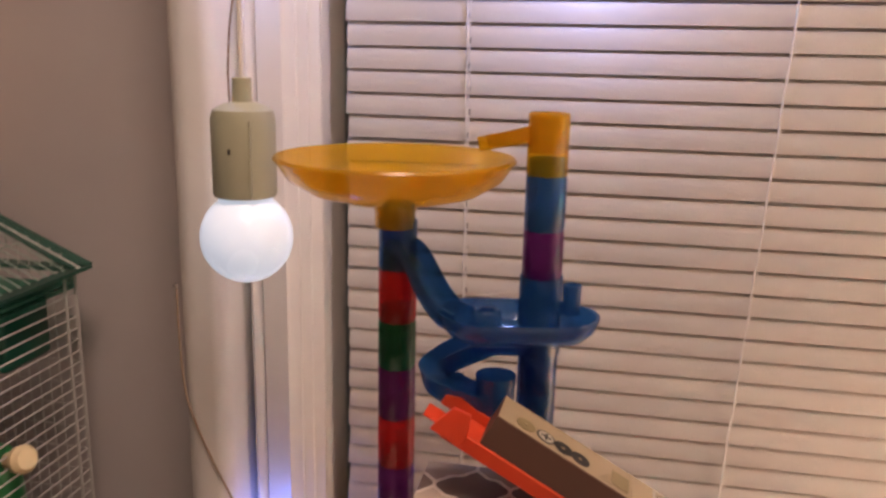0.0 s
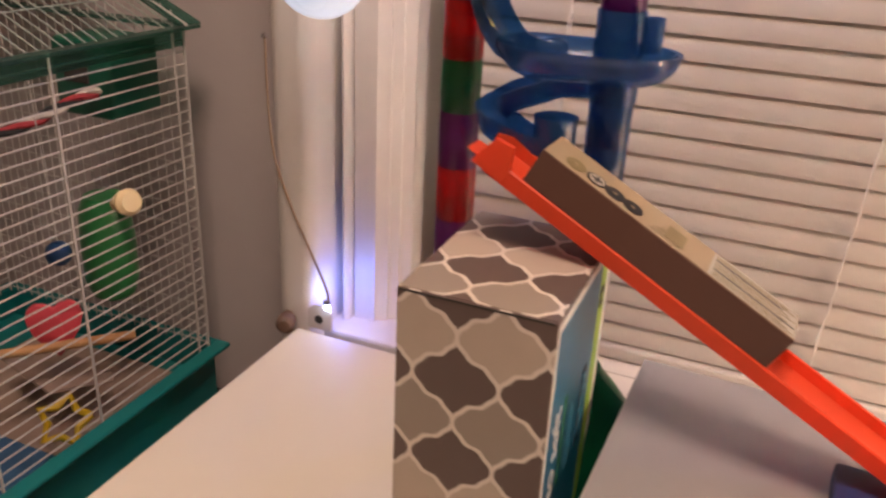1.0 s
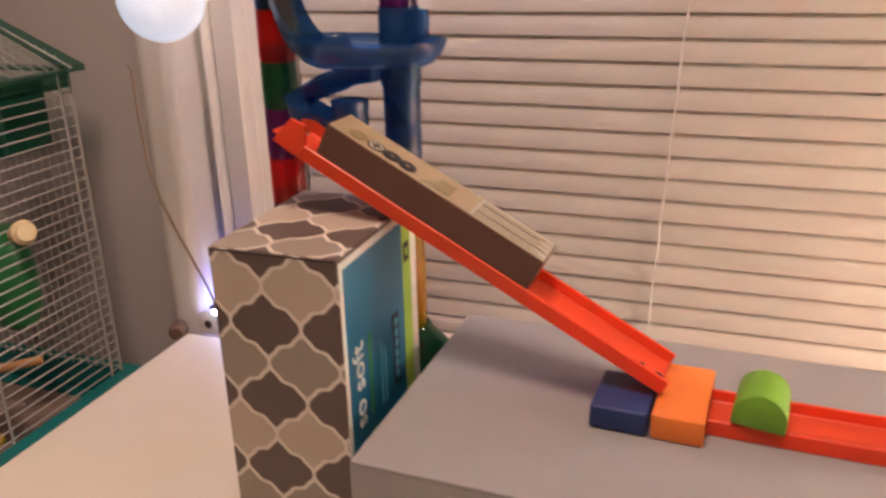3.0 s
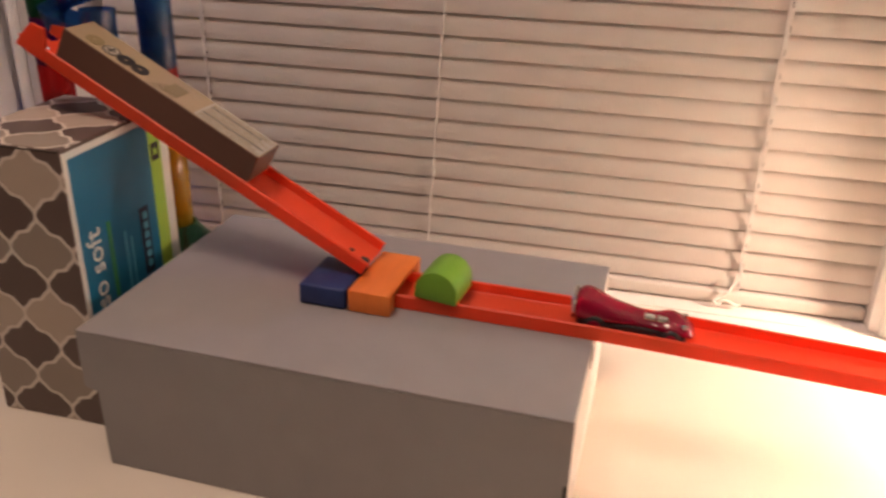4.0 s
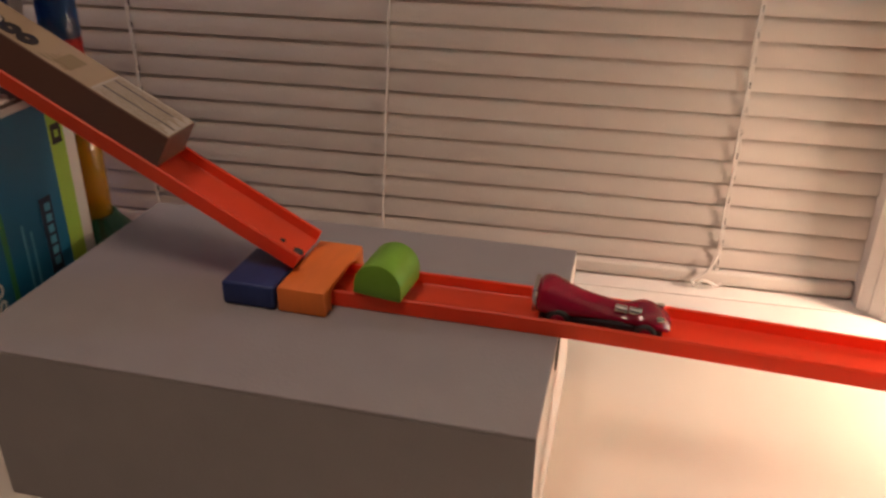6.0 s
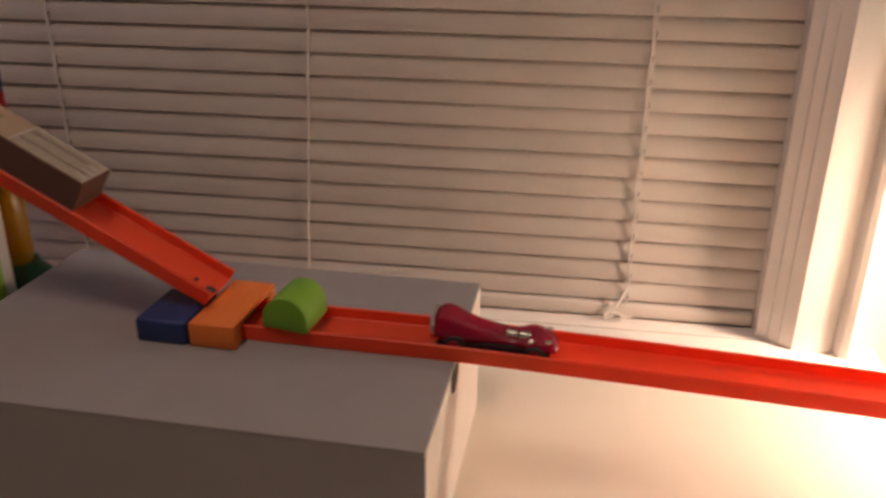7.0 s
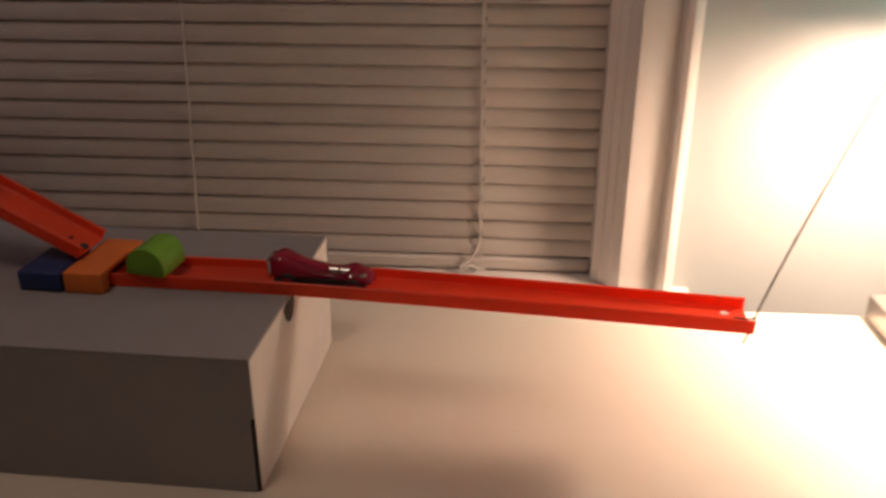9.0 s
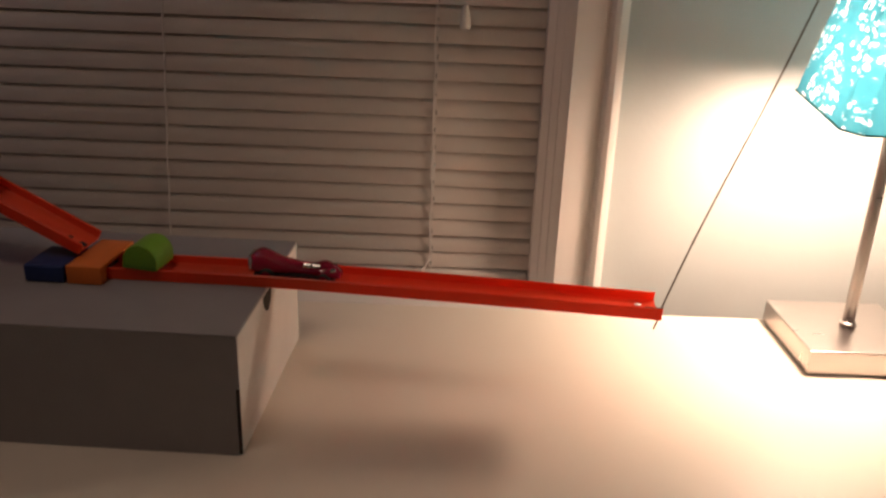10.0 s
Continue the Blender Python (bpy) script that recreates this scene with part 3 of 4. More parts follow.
LID_Z = DESK_Z + BOX_H

# ---- orange race track ----
TR_YAW = -2.2
TR_W = 0.0385


def sag_at(x, sag):
    return -sag * max(0.0, (x - 0.12) / 0.366) ** 1.3


def track_piece(length, tongue_start=0.0, sag=0.0):
    """Floor strip with two rounded lips, along x from 0, floor underside at z = 0."""
    h = TR_W / 2
    prof = [(-h, 0.0), (h, 0.0), (h + 0.0004, 0.0095), (h - 0.0006, 0.0105), (h - 0.0022, 0.0100), (h - 0.0026, 0.0035), (h - 0.0048, 0.0018),
            (-h + 0.0048, 0.0018), (-h + 0.0026, 0.0035), (-h + 0.0022, 0.0100), (-h + 0.0006, 0.0105), (-h - 0.0004, 0.0095)]
    b = sweep([Vector((length * i / 16, 0, sag_at(length * i / 16, sag))) for i in range(17)], prof)
    if tongue_start:
        box(-tongue_start, 0.001, -0.0085, 0.0085, 0.0002, 0.0017, 0.0006, bm=b)
    return b


track = thing("track_straight", (0, 0, 0), "straight orange plastic toy race track hung on a string", "track")
track.matrix_basis = pose(0.494, 0.5365, LID_Z + 0.0006, 0, 0, TR_YAW)
local_part("rail", track_piece(0.486, sag=0.0115), ORANGE_TRACK, track, smooth=True)
local_part("peg_hole", lathe([(0, 0), (0.0030, 0), (0.0030, 0.0004), (0, 0.0004)], (0.470, 0.006, 0.0022 + sag_at(0.470, 0.0115)), 16), INK_WHITE, track, "pale peg hole")

RAMP_X0, RAMP_Z0 = 0.2188, 1.0302
RAMP_A = 28.4
ramp = thing("track_ramp", (0, 0, 0), "sloping orange plastic toy race track resting on wooden blocks", "track")
ramp.matrix_basis = pose(RAMP_X0, 0.5527, RAMP_Z0, 0, RAMP_A, TR_YAW)
RAMP_L = 0.2890
local_part("rail", track_piece(RAMP_L, tongue_start=0.016), ORANGE_TRACK, ramp, smooth=True)
for sgn in (-1, 1):
    tip = [(-0.010, 0.001), (0.012, 0.001), (0.012, 0.0105), (0.000, 0.0130), (-0.010, 0.0080)] if sgn > 0 else [(-0.008, 0.001), (0.014, 0.001), (0.014, 0.0105), (0.009, 0.0230), (-0.002, 0.0215), (-0.006, 0.0100)]
    y = sgn * (TR_W / 2 - 0.001)
    local_part("end_lug", extrude_outline(tip, "y", y - 0.0017, y + 0.0017, 0.0004), ORANGE_TRACK, ramp)
for x, y, r in ((RAMP_L - 0.0042, -0.003, 0.0034), (RAMP_L - 0.0165, -0.0015, 0.0017)):
    local_part("peg_hole", lathe([(0, 0), (r, 0), (r, 0.0004), (0, 0.0004)], (x, y, 0.00185), 18), CARD_DARK, ramp, "dark peg hole")
local_part("peg_hole", lathe([(0, 0), (0.0016, 0), (0.0016, 0.0004), (0, 0.0004)], (0.006, -0.004, 0.0019), 12), INK_WHITE, ramp, "pale peg hole")

# string on which the far end hangs
b = rod(smooth_path([(0.9755, 0.5075, 0.8500), (0.9810, 0.5090, 0.8670), (0.9820, 0.5075, 0.8765), (0.9990, 0.5075, 0.9320), (1.0205, 0.5075, 0.9950), (1.0435, 0.5075, 1.0600),
                     (1.0795, 0.5075, 1.1750), (1.1795, 0.5085, 1.5100), (1.4395, 0.5105, 2.3990)], 6), 0.00080, 6)
string = tagged(part("string", b, STRING), "thin dark string from which the end of the track hangs", "string")
part("knot", lathe([(0, -0.002), (0.0011, -0.001), (0.0012, 0.001), (0, 0.002)], (0.9990, 0.5075, 0.9320), 10), STRING, string, smooth=True)
part("tie", rod([(0.9680, 0.5145, 0.8676), (0.9755, 0.5125, 0.8678), (0.9825, 0.5090, 0.8700)], 0.0006, 5), STRING, string)

# ---- wooden blocks ----
blk = thing("wooden_block", (0, 0, 0), "navy blue wooden toy block under the ramp's foot", "toy block")
turned(blk, (0.4520, 0.5270, LID_Z), -3)
local_part("block", box(-0.0185, 0.0165, -0.0235, 0.0250, 0.0003, 0.0160, 0.0022, 3), WOOD_BLUE, blk, smooth=True)
arch = thing("arch_block", (0, 0, 0), "orange wooden arch block bridging the track", "toy block")
turned(arch, (0.4865, 0.5365, LID_Z), -3)
out = [(-0.0345, 0.0003), (-0.0225, 0.0003), (-0.0225, 0.0110), (-0.0205, 0.0122), (-0.010, 0.0130), (0.010, 0.0130), (0.0205, 0.0122), (0.0225, 0.0110), (0.0225, 0.0003),
       (0.0345, 0.0003), (0.0345, 0.0168), (-0.0345, 0.0168)]
local_part("block", extrude_outline(out, "x", -0.0155, 0.0155, 0.0014), WOOD_ORANGE, arch, smooth=True)
half = thing("half_round_block", (0, 0, 0), "lime green half-round wooden block lying across the track", "toy block")
half.matrix_basis = pose(0.5310, 0.5335, LID_Z + 0.0114, 0, 4, -6)
out = [(0.0153, 0.0)] + arc(0, 0.0068, 0.0153, 0, 180, 18) + [(-0.0153, 0.0)]
local_part("block", extrude_outline(out, "y", -0.0205, 0.0145, 0.0009), WOOD_GREEN, half, smooth=True)

# ---- toy car ----
car = thing("toy_car", (0, 0, 0), "wine-red see-through plastic toy racing car with chrome engine on the track", "toy car")
car.matrix_basis = pose(0.6635, 0.5290, LID_Z + 0.0022, 0, 0, TR_YAW)
stations = [  # x along the car, half width, underside, top, width of the roof in parts of the side
    (-0.0392, 0.0120, 0.0100, 0.0240, 0.80), (-0.0375, 0.0140, 0.0085, 0.0300, 0.76), (-0.0315, 0.0150, 0.0080, 0.0322, 0.70), (-0.0245, 0.0146, 0.0080, 0.0285, 0.66),
    (-0.0160, 0.0126, 0.0085, 0.0228, 0.64), (-0.0040, 0.0112, 0.0090, 0.0204, 0.60), (0.0060, 0.0106, 0.0090, 0.0170, 0.58), (0.0145, 0.0112, 0.0088, 0.0166, 0.60),
    (0.0205, 0.0136, 0.0080, 0.0204, 0.66), (0.0270, 0.0140, 0.0070, 0.0196, 0.62), (0.0345, 0.0126, 0.0060, 0.0140, 0.60), (0.0392, 0.0090, 0.0055, 0.0085, 0.60)]
b = bmesh.new()
rings = []
for x, w, lo, hi, k in stations:
    mid = lo + (hi - lo) * 0.55
    sec = [(-w * 0.9, lo), (-w, lo + (mid - lo) * 0.5), (-w * 0.97, mid), (-w * k, hi - (hi - mid) * 0.18), (-w * k * 0.6, hi), (w * k * 0.6, hi),
           (w * k, hi - (hi - mid) * 0.18), (w * 0.97, mid), (w, lo + (mid - lo) * 0.5), (w * 0.9, lo)]
    rings.append([b.verts.new((x, y, 0.004 + (z - 0.004) * 0.82)) for y, z in sec])
for r0, r1 in zip(rings, rings[1:]):
    for i in range(10):
        b.faces.new((r0[i], r0[(i + 1) % 10], r1[(i + 1) % 10], r1[i]))
b.faces.new(rings[0])
b.faces.new(rings[-1])
body = local_part("body", b, CAR_RED, car, smooth=True)
body.modifiers.new("round", "SUBSURF").levels = 1
body.modifiers["round"].render_levels = 1
local_part("chassis", box(-0.037, 0.034, -0.0118, 0.0118, 0.0030, 0.0092, 0.0014), CAR_BASE, car, "dark plastic chassis")
local_part("interior", box(-0.030, -0.010, -0.0070, 0.0070, 0.0080, 0.0160, 0.003), CAR_BASE, car, "dark seat and cockpit")
local_part("rear_grille", box(-0.0418, -0.0385, -0.0105, 0.0105, 0.0080, 0.0235, 0.0012), CHROME, car, "chrome tail piece")
eng = local_part("engine", box(0.0040, 0.0175, -0.0050, 0.0050, 0.0100, 0.0136, 0.0015), CHROME, car, "chrome engine block")
for k in range(2):
    local_part("exhaust_pipe", rod([(0.0062 + 0.0080 * k, -0.0062, 0.0158 - 0.0006 * k), (0.0132 + 0.0080 * k, -0.0066, 0.0152 - 0.0006 * k)], 0.0026, 12), CHROME, eng, smooth=True)
for sgn in (-1, 1):
    local_part("headlight", box(0.0300, 0.0345, sgn * 0.0085 - 0.0018, sgn * 0.0085 + 0.0018, 0.0118, 0.0140, 0.0007), CHROME, car, "small chrome headlight")
    for x, r in ((-0.0255, 0.0075), (0.0245, 0.0062)):
        b = lathe([(0, -0.0028), (r - 0.001, -0.0028), (r, -0.0018), (r, 0.0018), (r - 0.001, 0.0028), (0, 0.0028)], (0, 0, 0), 20)
        b.transform(pose(x, sgn * 0.0122, r - 0.0010, 90, 0, 0))
        wheel = local_part("wheel", b, TYRE, car, "black plastic wheel", smooth=True)
        b = lathe([(0, -0.0003), (r * 0.55, -0.0003), (r * 0.6, 0.0003), (0, 0.0006)], (0, 0, 0), 16)
        b.transform(pose(x, sgn * 0.0153, r - 0.0010, 90 * sgn, 0, 0))
        local_part("rim", b, CAR_RED, wheel, "wine-red plastic rim", smooth=True)

# ---- snack box lying on the ramp ----
snack = thing("snack_box", (0, 0, 0), "narrow brown and kraft card snack box lying on the ramp", "box")
snack.matrix_basis = ramp.matrix_basis @ pose(0.0225, -0.0025, 0.0102)
SB_L, SB_W, SB_H = 0.1640, 0.0320, 0.0222
local_part("carton", box(0, SB_L, -SB_W / 2, SB_W / 2, 0, SB_H, 0.0007), KRAFT_BROWN, snack)
top = SB_H + 0.0002
local_part("top_panel", box(0.0005, SB_L - 0.0005, -SB_W / 2 + 0.0006, SB_W / 2 - 0.0006, SB_H - 0.001, top), KRAFT, snack, "kraft top panel")
local_part("cream_panel", box(0.093, 0.106, -SB_W / 2 + 0.0008, SB_W / 2 - 0.001, top - 0.0002, top + 0.0002), KRAFT, snack)
local_part("table_panel", box(0.108, SB_L - 0.001, -SB_W / 2 + 0.0015, SB_W / 2 - 0.0015, top - 0.0002, top + 0.0002), KRAFT_LIGHT, snack, "cream printed table")
for k, (x, solid) in enumerate(((0.0185, False), (0.0325, True), (0.0450, None), (0.0570, None))):
    y = -0.0055
    r = 0.0065
    if solid is True:
        icon = local_part("icon", lathe([(0, 0), (r, 0), (r, 0.0003), (0, 0.0003)], (x, y, top), 24), INK, snack, "round printed mark")
        local_part("icon_face", lathe([(0, 0), (r * 0.80, 0), (r * 0.80, 0.0003), (0, 0.0003)], (x, y, top + 0.0002), 24), KRAFT_LIGHT, icon)
        b = box(x - 0.0035, x + 0.0035, y - 0.0008, y + 0.0008, top + 0.0004, top + 0.0007)
        local_part("icon_stroke", b, INK, icon)
        b = box(x - 0.0008, x + 0.0008, y - 0.0035, y + 0.0035, top + 0.0004, top + 0.0008)
        local_part("icon_stroke", b, INK, icon)
    else:
        m_ = INK_OLIVE if solid is False else INK
        icon = local_part("icon", lathe([(0, 0), (r, 0), (r, 0.0003), (0, 0.0003)], (x, y, top), 24), m_, snack, "round printed mark")
        local_part("icon_stroke", box(x - 0.0014, x + 0.0010, y - 0.0009, y + 0.0007, top + 0.0002, top + 0.0005), KRAFT, icon)
for k in range(4):
    local_part("text_line", box(0.070 + 0.002 * k, 0.090, -0.0115 + 0.0032 * k, -0.0122 + 0.0032 * k, top, top + 0.0002), INK_OLIVE, snack)
local_part("text_block", box(0.0790, 0.0910, -0.010, 0.006, top + 0.00005, top + 0.00035), INK_OLIVE, snack)
for k in range(11):
    y = -0.0130 + 0.0024 * k
    heavy = k in (3, 8)
    local_part("text_line", box(0.1100, 0.1615 - 0.004 * (k % 3), y, y + (0.0011 if heavy else 0.0006), top + 0.0001, top + 0.0004), INK if heavy else INK_OLIVE, snack)

# ---- tissue box standing on end ----
TB_X0, TB_X1, TB_Y0, TB_Y1, TB_T = 0.1945, 0.2830, 0.4925, 0.6170, 0.9720
TB_B = 0.7545
tissue = thing("tissue_box", (0.205, 0.4925, TB_B), "tall grey lattice-print tissue box with a blue label on end", "tissue box")
part("carton", box(TB_X0, TB_X1, TB_Y0, TB_Y1, TB_B + 0.0003, TB_T - 0.0006, 0.0010), LATTICE, tissue)
part("top_flap", box(TB_X0 + 0.0005, TB_X1 - 0.0005, TB_Y0 + 0.0012, TB_Y1 - 0.0005, TB_T - 0.001, TB_T, 0.0004), LATTICE_TOP, tissue, "lattice printed end flap")
part("flap_seam", box(TB_X0 + 0.001, TB_X1 - 0.002, TB_Y0 - 0.0002, TB_Y0 + 0.0004, TB_T - 0.0022, TB_T - 0.0010), CARD_DARK, tissue, "dark seam of the end flap")
x = TB_X1
label = part("label_border", box(x - 0.0003, x + 0.0003, TB_Y0 + 0.0006, TB_Y1 - 0.0015, TB_B + 0.003, TB_T - 0.003), INK_WHITE, tissue, "white label border")
part("label_field", box(x, x + 0.0005, TB_Y0 + 0.0050, 0.5890, TB_B + 0.006, TB_T - 0.008), BLUE_PRINT, label, "blue label field")
part("label_stripe", box(x, x + 0.0005, 0.5892, 0.6045, TB_B + 0.006, TB_T - 0.008), INK_GREEN, label, "lime green stripe")
part("label_mark", box(x + 0.0003, x + 0.0008, 0.5915, 0.6015, 0.9330, 0.9470), INK, label, "small black mark")
part("label_mark", box(x + 0.0006, x + 0.0010, 0.5945, 0.5985, 0.9375, 0.9425), INK_GREEN, label)
part("text_panel", box(x + 0.0003, x + 0.0008, 0.5660, 0.5780, 0.8480, 0.9030), INK_NAVY, label, "dark blue text panel")
for k in range(6):
    part("text_bar", box(x + 0.0006, x + 0.0010, 0.5700, 0.5755, 0.8530 + 0.008 * k, 0.8585 + 0.008 * k), INK_TEAL, label)
for k, z1 in enumerate((0.893, 0.886)):
    part("text_bar", box(x + 0.0003, x + 0.0008, 0.5450 + 0.007 * k, 0.5470 + 0.007 * k, 0.8450, z1), INK_TEAL, label)
part("text_bar", box(x + 0.0003, x + 0.0008, 0.5265, 0.5310, 0.8480, 0.9080), INK_LEAF, label, "dim green line of text")


def lettering(name, words, size, m4, material, parent):
    cu = bpy.data.curves.new(name, "FONT")
    cu.body, cu.size, cu.extrude, cu.align_x = words, size, 0.0002, "LEFT"
    tmp = bpy.data.objects.new("tmp", cu)
    scene.collection.objects.link(tmp)
    dep = bpy.context.evaluated_depsgraph_get()
    me = bpy.data.meshes.new_from_object(tmp.evaluated_get(dep))
    bpy.data.objects.remove(tmp)
    b = bmesh.new()
    b.from_mesh(me)
    bpy.data.meshes.remove(me)
    b.transform(m4)
    return part(name, b, material, parent, "white printed words")


# reads upward on the face that looks along +x: letters' right is +z, letters' top is -y
side_up = Matrix(((0, 0, 1, x + 0.0008), (0, -1, 0, 0.5180), (1, 0, 0, 0.8470), (0, 0, 0, 1)))
lettering("printed_text", "so soft", 0.0225, side_up, INK_WHITE, label)

tissue.location += Vector((0.0055, -0.0280, DESK_Z - TB_B))

# ---- marble run ----
run = thing("marble_run", (0.20, 0.637, DESK_Z), "translucent plastic marble run tower of coloured tubes with a yellow funnel", "marble run")
T1, T2, TR = (0.1675, 0.640), (0.2690, 0.637), 0.0136


def tube(centre, z0, z1, material, r=TR, socket=True):
    w = 0.0016
    part("tube", lathe([(r - 0.0006, z0), (r, z0 + 0.002), (r, z1 - 0.001), (r - 0.0006, z1), (r - w, z1), (r - w, z0)], (*centre, 0), 28, closed=True), material, run, smooth=True)
    if socket:
        q = r - w - 0.0003
        part("socket", lathe([(q, z1 - 0.0025), (q, z1 + 0.0115), (q - 0.0013, z1 + 0.0115), (q - 0.0013, z1 - 0.0025)], (*centre, 0), 24, closed=True), material, run, smooth=True)


def base(centre, zt, k=1.0):
    prof = [(0.0165, zt), (0.0180, zt - 0.004), (0.030, zt - 0.018), (0.043, zt - 0.036), (0.050, zt - 0.07), (0.056, DESK_Z + 0.006), (0.0570, DESK_Z + 0.0004),
            (0.0545, DESK_Z + 0.0004), (0.0535, DESK_Z + 0.006), (0.0475, zt - 0.07), (0.041, zt - 0.037), (0.028, zt - 0.0195), (0.0150, zt - 0.004), (0.0150, zt)]
    prof = [(q[0] if q[0] < 0.02 else 0.018 + (q[0] - 0.018) * k, q[1]) for q in prof]
    part("base", lathe(prof, (*centre, 0), 36, closed=True), P_GREEN, run, "green flared plastic base", smooth=True)


z = 1.1470
for m_, h in ((P_BLUE, 0.0350), (P_RED, 0.0385), (P_GREEN, 0.0350), (P_PURPLE, 0.0385), (P_RED, 0.0385), (P_PURPLE, 0.0385), (P_BLUE, 0.0350), (P_RED, 0.030)):
    tube(T1, z - h, z, m_)
    z -= h
tube(T1, 0.842, z, P_YELLOW, socket=False)
base(T1, 0.845, 0.35)
for z1, z0, m_ in ((1.1830, 1.1460, P_BLUE), (1.1460, 1.1130, P_PURPLE), (1.0600, 1.0310, P_BLUE), (1.0310, 1.0050, P_BLUE), (1.0050, 0.9680, P_RED), (0.9680, 0.9300, P_YELLOW), (0.9300, 0.8660, P_YELLOW)):
    tube(T2, z0, z1, m_)
base(T2, 0.870)

# yellow funnel, its neck, the arm and the cup on the second column
wall_in = [(0.0120, 1.1420), (0.0120, 1.1590), (0.0300, 1.1640), (0.0550, 1.1705), (0.0710, 1.1800), (0.0785, 1.1900)]
wall_out = [(0.0815, 1.1915), (0.0828, 1.1895), (0.0800, 1.1865), (0.0735, 1.1765), (0.0580, 1.1670), (0.0320, 1.1605), (0.0152, 1.1575), (0.0140, 1.1520), (0.0140, 1.1420)]
part("funnel", lathe(wall_in + wall_out, (0.1660, 0.6370, 0), 56, closed=True), P_YELLOW, run, "wide yellow funnel dish", smooth=True)
b = sweep(smooth_path([(0.262, 0.6390, 1.2055), (0.246, 0.6400, 1.2015), (0.226, 0.6450, 1.1965)], 6),
          [(-0.0085, 0.0), (0.0085, 0.0), (0.0085, 0.010), (0.0072, 0.010), (0.0072, 0.0014), (-0.0072, 0.0014), (-0.0072, 0.010), (-0.0085, 0.010)])
part("inlet_arm", b, P_YELLOW, run, "yellow inlet arm of the funnel", smooth=True)
r = TR
part("cup", lathe([(r - 0.0003, 1.1830), (r, 1.1850), (r, 1.2230), (r - 0.0016, 1.2240), (r - 0.0016, 1.1980), (0.004, 1.1975), (0.0, 1.1975)], (*T2, 0), 28), P_YELLOW, run, "yellow entry cup", smooth=True)
part("cup_mark", lathe([(0, 0), (0.005, 0), (0.005, 0.0006), (0, 0.0006)], (T2[0], T2[1], 1.1990), 16), P_RED, run)

# upper blue spiral: chute from the first column into an oval trough round the second
CH = [(-0.0105, 0.0), (0.0105, 0.0), (0.0118, 0.004), (0.0122, 0.0135), (0.0105, 0.0135), (0.0098, 0.0045), (0.0085, 0.0018), (-0.0085, 0.0018), (-0.0098, 0.0045), (-0.0105, 0.0135), (-0.0122, 0.0135), (-0.0118, 0.004)]
b = sweep(smooth_path([(0.1690, 0.6330, 1.1270), (0.1800, 0.6270, 1.1200), (0.1950, 0.6160, 1.0990), (0.2080, 0.6080, 1.0870), (0.2200, 0.6020, 1.0835)], 8), CH, scales=[0.8 + 0.006 * i for i in range(33)])
part("chute", b, P_BLUE, run, "blue chute", smooth=True)


def stadium(ax, ay, bx, by, r, n=16):
    a = math.degrees(math.atan2(by - ay, bx - ax))
    return arc(ax, ay, r, a + 90, a + 270, n) + arc(bx, by, r, a - 90, a + 90, n)


def dish(ax, ay, bx, by, levels):
    """A trough of stadium plan, from levels of (radius, height at a, height at b)."""
    b = bmesh.new()
    rings = []
    for r, za, zb in levels:
        pts = stadium(ax, ay, bx, by, r)
        rings.append([b.verts.new((px, py, za + (zb - za) * max(0, min(1, (px - ax + 0.02) / (bx - ax + 0.04))))) for px, py in pts])
    for r0, r1 in zip(rings, rings[1:]):
        n = len(r0)
        for i in range(n):
            b.faces.new((r0[i], r0[(i + 1) % n], r1[(i + 1) % n], r1[i]))
    b.faces.new(rings[0])
    b.faces.new(rings[-1])
    return b


b = dish(0.2350, 0.6030, 0.2790, 0.6170, [(0.006, 1.0790, 1.0775), (0.014, 1.0798, 1.0783), (0.0205, 1.0830, 1.0812), (0.0255, 1.0890, 1.0865), (0.0285, 1.0965, 1.0935), (0.0308, 1.0970, 1.0938),
                                          (0.0306, 1.0945, 1.0915), (0.0275, 1.0870, 1.0845), (0.0218, 1.0805, 1.0787), (0.0145, 1.0770, 1.0755), (0.006, 1.0762, 1.0748)])
part("spiral_trough", b, P_BLUE, run, "blue oval spiral trough", smooth=True)
part("hub", lathe([(0.0105, 1.0790), (0.0100, 1.0960), (0.0080, 1.0985), (0.0062, 1.0975), (0.0060, 1.0830), (0.0, 1.0825)], (0.2365, 0.6020, 0), 24), P_BLUE, run, "blue hub ring", smooth=True)
r = TR + 0.0012
part("collar", lathe([(r, 1.0600), (r, 1.1140), (r - 0.0018, 1.1140), (r - 0.0018, 1.0600)], (*T2, 0), 28, closed=True), P_BLUE, run, "blue collar", smooth=True)
part("splash_guard", lathe([(0.0060, 1.0930), (0.0062, 1.1130), (0.0048, 1.1130), (0.0046, 1.0930)], (0.2905, 0.6230, 0), 20, closed=True), P_BLUE, run, smooth=True)
b = sweep(smooth_path([(0.2620, 0.6200, 1.0650), (0.2380, 0.6270, 1.0600), (0.2160, 0.6180, 1.0530), (0.2050, 0.6120, 1.0440), (0.2090, 0.6030, 1.0370), (0.2260, 0.5990, 1.0310), (0.2440, 0.6010, 1.0270)], 8), CH)
part("spiral_chute", b, P_BLUE, run, "blue curved lower chute", smooth=True)
part("outlet_socket", lathe([(0.0125, 1.0245), (0.0128, 1.0600), (0.0135, 1.0670), (0.0118, 1.0670), (0.0110, 1.0600), (0.0108, 1.0245)], (0.2445, 0.6010, -0.013), 28, closed=True), P_BLUE, run, "blue outlet socket", smooth=True)

run.location += Vector((0.0010, -0.0180, 0))

